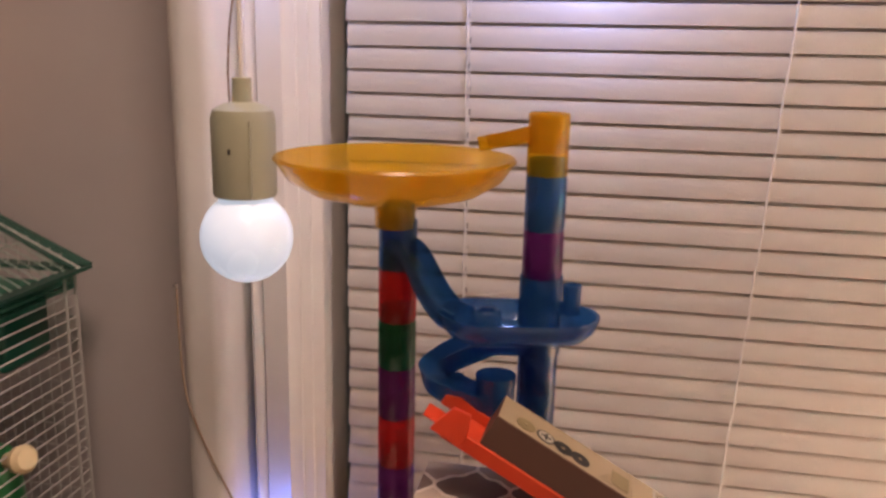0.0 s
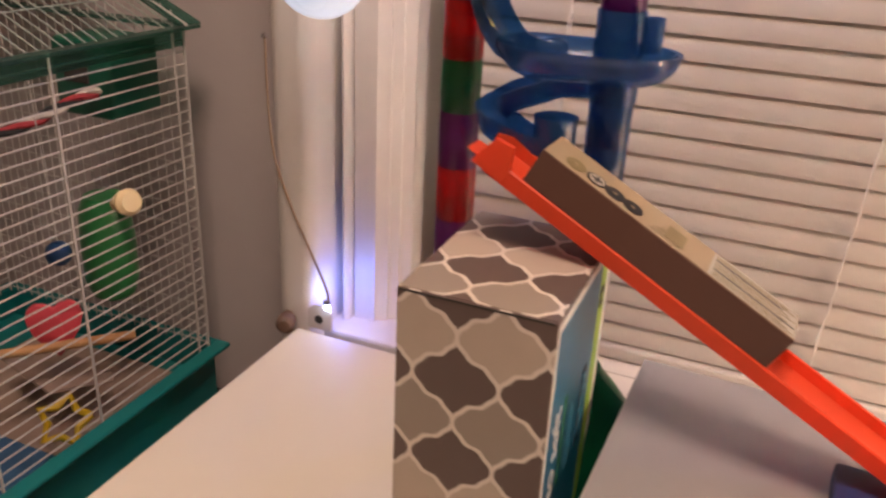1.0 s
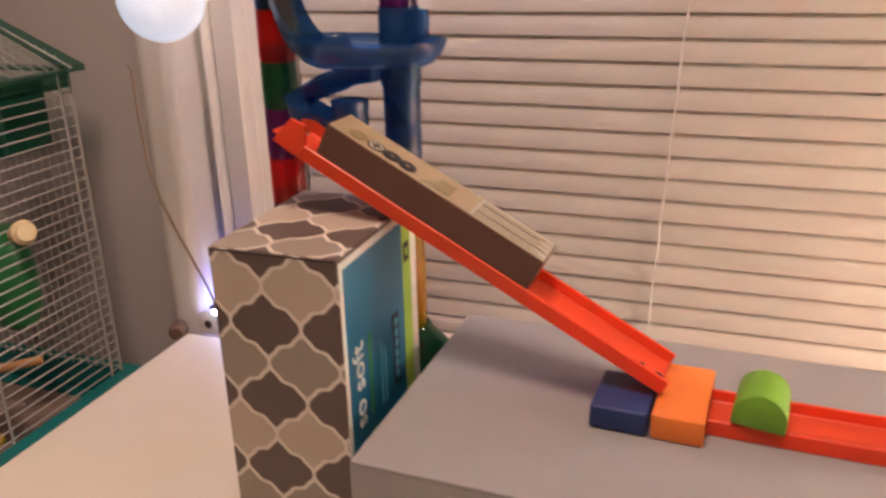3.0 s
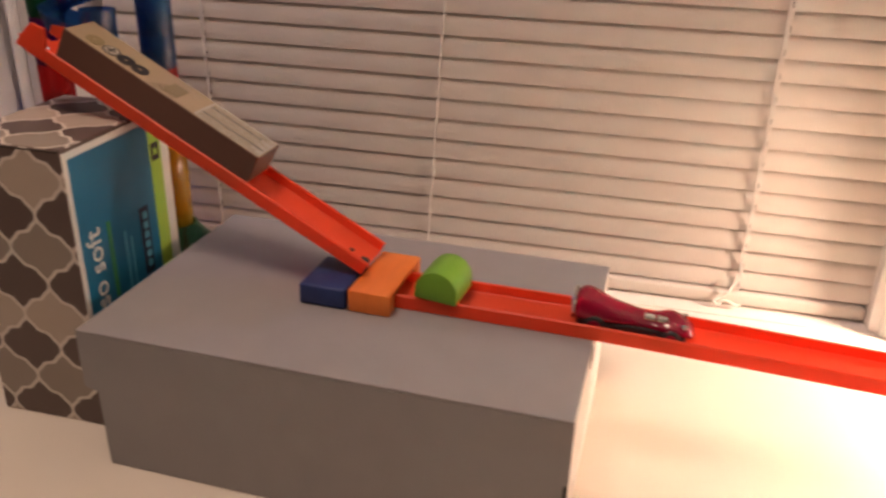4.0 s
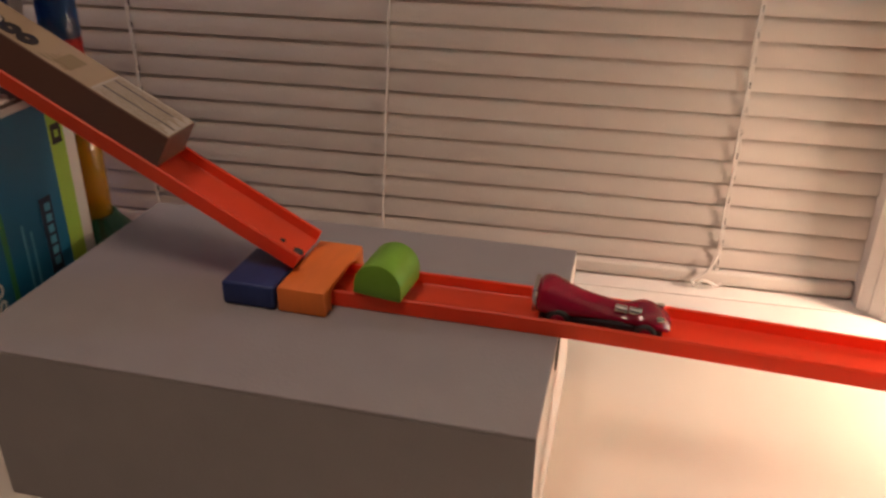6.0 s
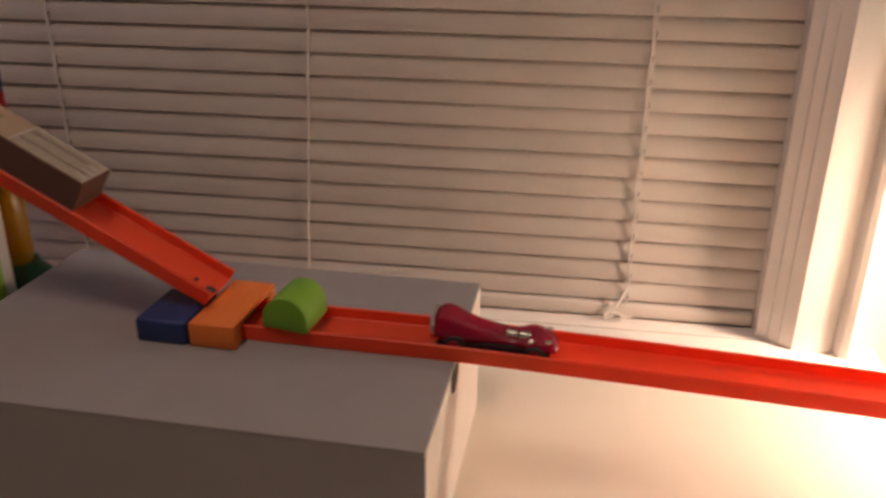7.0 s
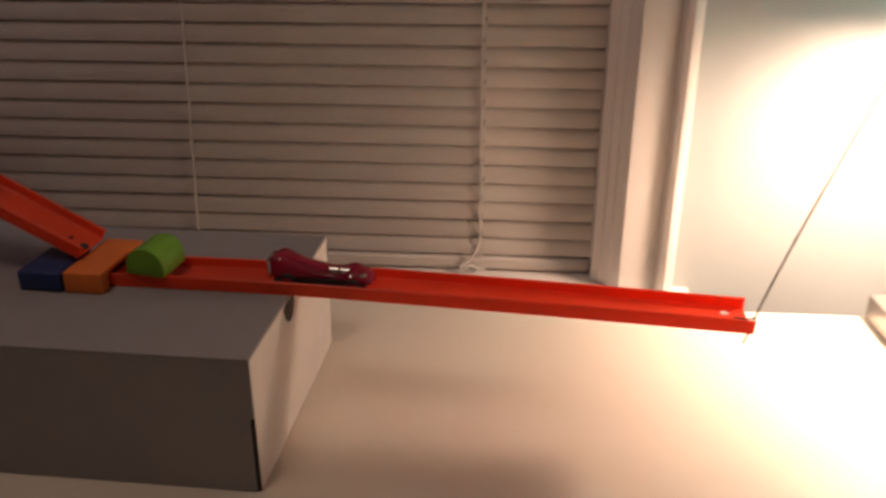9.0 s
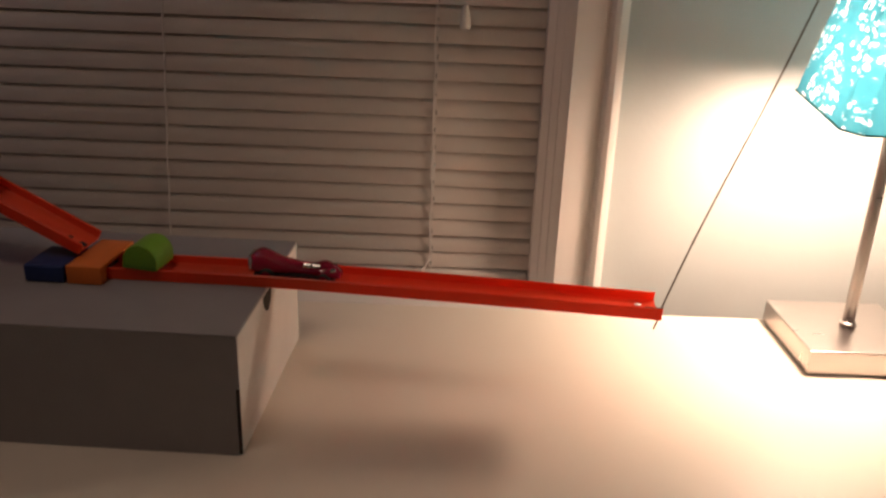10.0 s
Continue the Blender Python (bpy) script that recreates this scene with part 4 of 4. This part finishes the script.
# ---- hanging pull-cord bulb ----
hang = thing("hanging_bulb", (0.0365, 0.690, 1.115), "white globe bulb in a sage green holder hanging on a cord", "lamp")
cx, cy = 0.0345, 0.668
part("bulb", lathe([(0, 1.0800)] + [(0.0360 * math.sin(radians(a)), 1.1160 - 0.0360 * math.cos(radians(a))) for a in range(8, 150, 8)] + [(0.0200, 1.1490), (0.0185, 1.1530)], (cx, cy, 0), 40), BULB, hang, "glowing white globe", smooth=True)
part("holder", lathe([(0.0195, 1.1480), (0.0235, 1.1490), (0.0245, 1.1520), (0.0245, 1.2080), (0.0225, 1.2150), (0.0150, 1.2195), (0.0078, 1.2210), (0.0072, 1.2390), (0, 1.2395)], (cx, cy, 0), 40), HOLDER, hang, "sage green ribbed holder", smooth=True)
part("seam_rib", box(cx + 0.0135, cx + 0.0150, cy - 0.0220, cy - 0.0195, 1.1500, 1.2080), HOLDER, hang)
part("switch_hole", lathe([(0, 0), (0.0011, 0), (0.0011, 0.004), (0, 0.004)], (cx - 0.001, cy - 0.0245, 1.1835), 10), CARD_DARK, hang)
part("cord", rod([(cx, cy, 1.2385), (cx, cy, 1.45), (cx + 0.003, cy + 0.02, 2.399)], 0.0022, 8), CORD, hang, "white hanging cord", smooth=True)
part("pull_string", rod(smooth_path([(cx - 0.0160, cy + 0.012, 1.2120), (cx - 0.0155, cy + 0.010, 1.2420), (cx - 0.0100, cy + 0.004, 1.2760), (cx - 0.0030, cy, 1.3050)], 6), 0.0009, 6), CORD_TAN, hang, "thin tan loop string")

# cord of the fairy lights down the corner post, its hook and bracket
fairy = thing("fairy_lights", (0.0, 0.778, 0.789), "tiny cool white string lights on a tan cord", "string lights")
b = rod(smooth_path([(-0.0550, 0.7830, 1.046), (-0.0552, 0.7830, 1.000), (-0.0525, 0.7830, 0.950), (-0.0455, 0.7822, 0.920), (-0.0300, 0.7822, 0.880), (-0.0115, 0.7822, 0.842), (0.0060, 0.7822, 0.804), (0.0075, 0.7815, 0.7900)], 8), 0.0013, 6)
part("cord", b, CORD_TAN, fairy, smooth=True)
b = rod(smooth_path([(-0.0800, 0.8900, 1.42), (-0.020, 0.7600, 1.40), (0.10, 0.7650, 1.398), (0.275, 0.7600, 1.388), (0.55, 0.770, 1.42), (0.95, 0.785, 1.46)], 8), 0.0013, 6)
part("cord", b, CORD_TAN, fairy, smooth=True)
for px, py, pz in ((0.0075, 0.7800, 0.7860), (-0.020, 0.7500, 1.3950), (0.275, 0.7520, 1.3800)):
    part("light", lathe([(0, -0.0028), (0.0020, -0.0020), (0.0024, 0), (0.0018, 0.0022), (0, 0.003)], (px, py, pz), 12), LED, fairy, "cool white point of light", smooth=True)
b = lathe([(0, -0.002), (0.0032, -0.001), (0.0034, 0.002), (0, 0.003)], (0.0070, 0.7800, 0.7910), 12)
part("bulb_cap", b, LED_CAP, fairy, smooth=True)
part("nail", lathe([(0, -0.003), (0.0022, -0.002), (0.0022, 0.002), (0, 0.003)], (-0.0555, 0.7825, 1.046), 10), CHROME, fairy, "small bright nail", smooth=True)
bracket = thing("bracket_plate", (0.0, 0.790, 0.770), "small white bracket plate with a dark hole on the corner post", "bracket")
out = [(-0.0165, 0.7570), (0.0105, 0.7570), (0.0105, 0.7790), (0.0035, 0.7860), (-0.0095, 0.7840), (-0.0165, 0.7780)]
part("plate", extrude_outline(out, "y", 0.7820, 0.7850, 0.0006), PLATE, bracket)
b = lathe([(0, 0), (0.0046, 0), (0.0046, 0.0006), (0, 0.0006)], (0, 0, 0), 20)
b.transform(pose(-0.0035, 0.7818, 0.7690, 90, 0, 0))
part("screw_hole", b, CARD_DARK, bracket, "dark round hole")
b = lathe([(0, -0.012), (0.0080, -0.011), (0.0095, -0.004), (0.0095, 0.008), (0.0065, 0.011), (0, 0.0115)], (0, 0, 0), 20)
b.transform(pose(-0.0560, 0.7390, 0.7600, 90, 0, 20))
fairy.location += Vector((-0.0170, -0.0375, 0))
bracket.location += Vector((-0.0170, -0.0375, 0))
knob = tagged(part("door_stop", b, KNOB_BROWN, smooth=True), "small brown rubber stop fixed to the foot of the post", "door stop")

# ---- table lamp ----
lamp = thing("table_lamp", (LAMP_X, LAMP_Y, DESK_Z), "lit table lamp with square nickel base and teal printed shade", "lamp")
part("foot", box(LAMP_X - 0.064, LAMP_X + 0.064, LAMP_Y - 0.0635, LAMP_Y + 0.0635, DESK_Z + 0.0004, DESK_Z + 0.0265, 0.0015), NICKEL, lamp, "brushed nickel block base")
part("stem", lathe([(0, 0.0278), (0.0085, 0.0278), (0.0088, 0.031), (0.0060, 0.0325), (0.0060, 0.235), (0.010, 0.237), (0.010, 0.257), (0, 0.258)], (LAMP_X, LAMP_Y, DESK_Z), 24), NICKEL, lamp, "brushed nickel stem", smooth=True)
part("bulb", lathe([(0, 0.402), (0.010, 0.400), (0.020, 0.385), (0.022, 0.360), (0.020, 0.300), (0.014, 0.268), (0.010, 0.258), (0, 0.258)], (LAMP_X, LAMP_Y, DESK_Z), 20), LIGHT_GLASS, lamp, "lit bulb", smooth=True).visible_shadow = False
b = bmesh.new()
rings = []
tilt = pose(LAMP_X + 0.004, LAMP_Y + 0.018, 1.018, 9, 0, 0)
for h, half_w, c in ((0.0, 0.0730, 0.016), (0.09, 0.060, 0.013), (0.19, 0.046, 0.010), (0.19, 0.0452, 0.010), (0.09, 0.0592, 0.013), (0.0, 0.0722, 0.016)):
    w = half_w
    pts = [(-w, -w + c), (-w + c, -w), (w - c, -w), (w, -w + c), (w, w - c), (w - c, w), (-w + c, w), (-w, w - c)]
    rings.append([b.verts.new(tilt @ Vector((px, py, h))) for px, py in pts])
for r0, r1 in zip(rings, rings[1:] + rings[:1]):
    for i in range(8):
        b.faces.new((r0[i], r0[(i + 1) % 8], r1[(i + 1) % 8], r1[i]))
shade = part("shade", b, SHADE, lamp, "teal cotton shade with pale floral print")
hem = bmesh.new()
w, c = 0.0733, 0.016
pts = [(-w, -w + c), (-w + c, -w), (w - c, -w), (w, -w + c), (w, w - c), (w - c, w), (-w + c, w), (-w, w - c), (-w, -w + c)]
for p, q in zip(pts, pts[1:]):
    rod([tilt @ Vector((*p, 0.0008)), tilt @ Vector((*q, 0.0008))], 0.0011, 6, bm=hem)
part("hem", hem, CAGE_TEAL, shade, "dark teal hem")

# ---- bird cage ----
CX1, CX0, CY0, CY1, CZ0, CZ1 = -0.236, -0.580, 0.470, 0.906, 0.605, 1.005
cage = thing("bird_cage", (-0.41, 0.69, 0.545), "white wire bird cage with teal tray and green roof", "bird cage")
stand = thing("cage_stand", (-0.41, 0.70, 0), "plain dark stand under the bird cage", "stand")
part("top", box(CX0 - 0.02, CX1 + 0.008, CY0 - 0.03, CY1 + 0.02, 0.505, 0.530, 0.003), STAND, stand)
for x in (CX0 - 0.01, CX1 - 0.04):
    for y in (CY0 - 0.02, CY1 - 0.03):
        part("leg", box(x, x + 0.035, y, y + 0.035, -0.02, 0.505, 0.002), STAND, stand)
tray = bmesh.new()
t = 0.0025
for (x0, x1, y0, y1) in ((CX0 - 0.005, CX1 + 0.005, CY0 - 0.005, CY1 + 0.005),):
    box(x0, x1, y0, y1, 0.5305, 0.5335, bm=tray)
    box(x1 - t, x1, y0, y1, 0.5336, 0.600, bm=tray)
    box(x0, x0 + t, y0, y1, 0.5336, 0.600, bm=tray)
    box(x0 + t, x1 - t, y0, y0 + t, 0.5336, 0.600, bm=tray)
    box(x0 + t, x1 - t, y1 - t, y1, 0.5336, 0.600, bm=tray)
    box(x1 - 0.004, x1 + 0.016, y0 - 0.014, y1 + 0.014, 0.6001, 0.6065, 0.002, bm=tray)
    box(x0 - 0.016, x0 + 0.004, y0 - 0.014, y1 + 0.014, 0.6001, 0.6065, 0.002, bm=tray)
    box(x0 + 0.0042, x1 - 0.0042, y0 - 0.014, y0 + 0.004, 0.6001, 0.6065, 0.002, bm=tray)
    box(x0 + 0.0042, x1 - 0.0042, y1 - 0.004, y1 + 0.014, 0.6001, 0.6065, 0.002, bm=tray)
part("tray", tray, CAGE_TEAL, cage, "deep teal plastic tray")
part("litter_grid", box(CX0 + 0.002, CX1 - 0.002, CY0 + 0.002, CY1 - 0.002, 0.560, 0.566), CAGE_TEAL, cage, "teal floor grille")


def wires(name, segs, radius, label="", material=WIRE):
    b = bmesh.new()
    for p, q in segs:
        rod([p, q], radius, 5, bm=b)
    return tagged(part(name, b, material, cage, label), kind="stuff")


PW = 0.0132
rows = [CZ0 + 0.006 + PW * i for i in range(30)]
for x in (CX1, CX0):
    wires("side_wires", [((x, CY0, z), (x, CY1, z)) for z in rows], 0.00095, "horizontal side wires")
for y in (CY1, CY0):
    n = int((CX1 - CX0) / PW)
    wires("end_wires", [((CX0 + PW * i, y, CZ0), (CX0 + PW * i, y, CZ1)) for i in range(1, n + 1)] + [((CX0, y, z), (CX1, y, z)) for z in rows[::2]], 0.0008, "end wires")
for x in (CX1, CX0):
    for y in (CY0, CY0 + 0.125, 0.722, CY1 - 0.018, CY1):
        part("upright", rod([(x + (0.0015 if x == CX1 else -0.0015), y, CZ0 - 0.002), (x + (0.0015 if x == CX1 else -0.0015), y, CZ1 + 0.004)], 0.0015, 8), WIRE, cage, smooth=True)
# roof: translucent eaves, wires up to a ridge, white gable line
eave = bmesh.new()
E0, E1, F0, F1 = CX0 - 0.012, CX1 + 0.012, CY0 - 0.020, CY1 + 0.018
for (x0, x1, y0, y1) in ((CX1 - 0.005, E1, F0, F1), (E0, CX0 + 0.005, F0, F1), (CX0 + 0.0052, CX1 - 0.0052, F0, CY0 + 0.005), (CX0 + 0.0052, CX1 - 0.0052, CY1 - 0.005, F1)):
    box(x0, x1, y0, y1, CZ1, CZ1 + 0.004, 0.001, bm=eave)
part("eaves", eave, CAGE_ROOF, cage, "green see-through plastic eaves")
for x0, x1 in ((CX1 - 0.002, CX1 + 0.001), (CX0 - 0.001, CX0 + 0.002)):
    part("eaves_band", box(x0, x1, CY0, CY1, CZ1 - 0.018, CZ1 - 0.0005), CAGE_ROOF, cage)
xm, RZ = (CX0 + CX1) / 2 + 0.01, 1.088
slope = []
n = 32
for i in range(n + 1):
    y = CY0 + (CY1 - CY0) * i / n
    for xe in (CX1, CX0):
        slope.append(((xe, y, CZ1 + 0.004), (xm, y, RZ)))
for f in (0.33, 0.66):
    for xe in (CX1, CX0):
        xx, zz = xe + (xm - xe) * f, CZ1 + 0.004 + (RZ - CZ1) * f
        slope.append(((xx, CY0, zz), (xx, CY1, zz)))
wires("roof_wires", slope, 0.0008, "green coated roof wires", ROOF_WIRE)
gable = []
for i in range(1, 26):
    x = CX0 + (CX1 - CX0) * i / 26
    f = 1 - abs(x - xm) / ((CX1 - CX0) / 2 + 0.012)
    gable.append(((x, CY1, CZ1 + 0.004), (x, CY1, CZ1 + 0.004 + (RZ - CZ1 - 0.004) * max(f, 0))))
wires("gable_wires", gable, 0.0007, "gable wires")
for y in (CY0, CY1):
    part("gable_rail", rod([(CX1 + 0.008, y, CZ1 + 0.004), (xm, y, RZ), (CX0 - 0.008, y, CZ1 + 0.004)], 0.0019, 8), WIRE, cage, "white gable rail")
part("ridge", box(xm - 0.012, xm + 0.012, CY0 - 0.02, CY1 + 0.02, RZ, RZ + 0.006, 0.002), CAGE_ROOF, cage, "green plastic ridge")
for sgn, xe in ((1, E1), (-1, E0)):
    b = bmesh.new()
    q = [(xe, F1, CZ1 + 0.0045), (xm, CY1 + 0.014, RZ + 0.001), (xm, CY1 - 0.010, RZ + 0.001), (xe - sgn * 0.010, CY1 - 0.010, CZ1 + 0.0045)]
    lo = [b.verts.new(p) for p in q]
    hi = [b.verts.new((p[0], p[1], p[2] + 0.002)) for p in q]
    b.faces.new(lo)
    b.faces.new(hi[::-1])
    for i in range(4):
        b.faces.new((lo[i], lo[(i + 1) % 4], hi[(i + 1) % 4], hi[i]))
    part("roof_edge", b, CAGE_ROOF, cage, "green plastic roof edge")

# things in the cage
part("nest_box", box(-0.335, -0.255, 0.815, 0.888, 0.918, 1.000, 0.006, 3), FEEDER, cage, "dark green plastic nest box", smooth=True)
part("nest_opening", box(-0.318, -0.285, 0.8135, 0.8160, 0.955, 0.992, 0.0006), CARD_DARK, cage, "dark opening of the nest box")
feeder = thing("bird_feeder", (-0.262, 0.80, 0.77), "green plastic tube feeder with a cream knob on the cage side", "bird feeder")
b = lathe([(0, 0), (0.010, 0.0015), (0.023, 0.010), (0.029, 0.030), (0.029, 0.075), (0.026, 0.112), (0.020, 0.126), (0, 0.128)], (-0.270, 0.798, 0.715), 24)
part("tube", b, FEEDER_LIT, feeder, smooth=True)
b = lathe([(0.0, 0), (0.0085, 0), (0.0088, 0.014), (0.0135, 0.018), (0.0145, 0.026), (0.0105, 0.032), (0, 0.033)], (0, 0, 0), 20)
b.transform(pose(-0.2435, 0.792, 0.838, 0, 72, -18))
part("knob", b, CREAM, feeder, "cream mushroom knob", smooth=True)
heart = thing("heart_toy", (-0.300, 0.738, 0.66), "pink heart-shaped plastic toy on a wooden perch", "bird toy")
out = [(0, -0.040), (0.012, -0.028), (0.024, -0.008), (0.0285, 0.008), (0.0260, 0.020), (0.0175, 0.0265), (0.0075, 0.0245), (0, 0.019), (-0.0075, 0.0245), (-0.0175, 0.0265), (-0.0260, 0.020), (-0.0285, 0.008),
       (-0.024, -0.008), (-0.012, -0.028)]
b = extrude_outline(out, "x", -0.004, 0.004, 0.0015)
b.transform(pose(-0.298, 0.736, 0.706, 0, 0, -42))
part("heart", b, PINK, heart, smooth=True)
b = box(-0.0010, 0.0010, -0.006, 0.006, -0.012, 0.012)
b.transform(pose(-0.298, 0.736, 0.706, 0, 0, -42) @ Matrix.Translation((0.0048, 0, -0.002)))
part("relief", b, PINK, heart)
perch = tagged(part("perch", rod([(-0.240, 0.790, 0.680), (-0.340, 0.660, 0.690), (-0.400, 0.580, 0.695)], 0.0055, 10), WOOD_PINE, smooth=True), "round wooden perch across the cage", "perch")
swatch = [ROPE_RED, ROPE_WHITE, ROPE_BLACK]
rope = thing("rope_perch", (-0.30, 0.75, 0.93), "twisted red, white and black rope perch in the cage", "rope perch")
core = smooth_path([(-0.262, 0.845, 0.955), (-0.282, 0.800, 0.945), (-0.302, 0.740, 0.925), (-0.325, 0.670, 0.912), (-0.350, 0.590, 0.915), (-0.37, 0.48, 0.935)], 12)
for k in range(3):
    pts = []
    for i, p in enumerate(core):
        a = i * 0.55 + k * 2 * math.pi / 3
        pts.append(p + Vector((0.0032 * math.cos(a), 0, 0.0032 * math.sin(a))))
    part("strand", sweep(pts, [(0.0034 * math.cos(radians(60 * j)), 0.0034 * math.sin(radians(60 * j))) for j in range(6)]), swatch[k], rope, smooth=True)
ball = tagged(part("bird_ball", lathe([(0.0135 * math.sin(radians(a)), -0.0135 * math.cos(radians(a))) for a in range(0, 181, 15)], (-0.275, 0.735, 0.795), 20), TOY_BLUE, smooth=True), "dark blue plastic bell toy hanging in the cage", "bird toy")
part("hanger", rod([(-0.275, 0.735, 0.811), (-0.277, 0.733, 1.004)], 0.0007, 5), WIRE, ball)
paper = tagged(part("cage_paper", box(-0.50, -0.246, 0.690, 0.880, 0.5665, 0.5690), LITTER), "crumpled pinkish paper lying in the tray", "paper")
paper2 = tagged(part("cage_paper", box(-0.47, -0.242, 0.480, 0.6895, 0.5665, 0.5685), LITTER_BLUE), "blue printed paper lying in the tray", "paper")
b = box(-0.085, 0.050, -0.036, 0.036, -0.0015, 0.0015)
b.transform(pose(-0.318, 0.752, 0.6270, -10, -8, -20))
shelf_board = tagged(part("cage_ramp", b, LITTER), "pinkish card ramp leaning in the cage", "card")
star = thing("star_toy", (-0.255, 0.690, 0.60), "yellow open star-shaped plastic toy in the tray", "bird toy")
b = bmesh.new()
pts = []
for i in range(11):
    a, rr = math.pi * 2 * i / 10, (0.028 if i % 2 == 0 else 0.0165)
    pts.append((rr * math.cos(a), rr * math.sin(a)))
sweep([Vector((px, py, 0)) for px, py in pts[:-1]] + [Vector((*pts[0], 0))], [(0.0045 * math.cos(radians(45 * j)), 0.0045 * math.sin(radians(45 * j))) for j in range(8)], bm=b)
b.transform(pose(-0.262, 0.697, 0.6150, 62, 8, 62))
part("star", b, TOY_YELLOW, star, smooth=True)

# ---- pine cupboard on the wall above the cage ----
cup = thing("wall_cupboard", (-0.56, 0.94, 1.09), "pale pine wall shelf hanging above the bird cage", "shelf")
part("side", box(-0.385, -0.362, 0.880, 0.9845, 1.098, 1.62, 0.002), WOOD_PINE, cup)
part("side", box(-0.783, -0.760, 0.880, 0.9845, 1.098, 1.62, 0.002), WOOD_PINE, cup)
part("bottom", box(-0.7595, -0.3855, 0.885, 0.9845, 1.100, 1.120, 0.002), WOOD_PINE, cup)
part("rail", box(-0.7595, -0.3855, 0.965, 0.9845, 1.121, 1.20, 0.002), WOOD_PINE, cup)
part("shelf_board", box(-0.7595, -0.3855, 0.885, 0.9845, 1.40, 1.42, 0.002), WOOD_PINE, cup)
part("bracket", box(-0.378, -0.358, 0.890, 0.930, 1.078, 1.0975, 0.002), WOOD_PINE, cup)

for ob in (cage, stand, feeder, heart, perch, rope, ball, paper, paper2, shelf_board, star):
    ob.location += Vector((-0.014, -0.060, 0.016))
cup.location += Vector((-0.055, -0.060, 0.010))

# ---- unseen ceiling lamp, added to house the fill light ----
cl = thing("unseen_ceiling_lamp", (CEIL_X, CEIL_Y, 2.40), "unseen round ceiling lamp, assumed as source of the warm fill", "ceiling lamp")
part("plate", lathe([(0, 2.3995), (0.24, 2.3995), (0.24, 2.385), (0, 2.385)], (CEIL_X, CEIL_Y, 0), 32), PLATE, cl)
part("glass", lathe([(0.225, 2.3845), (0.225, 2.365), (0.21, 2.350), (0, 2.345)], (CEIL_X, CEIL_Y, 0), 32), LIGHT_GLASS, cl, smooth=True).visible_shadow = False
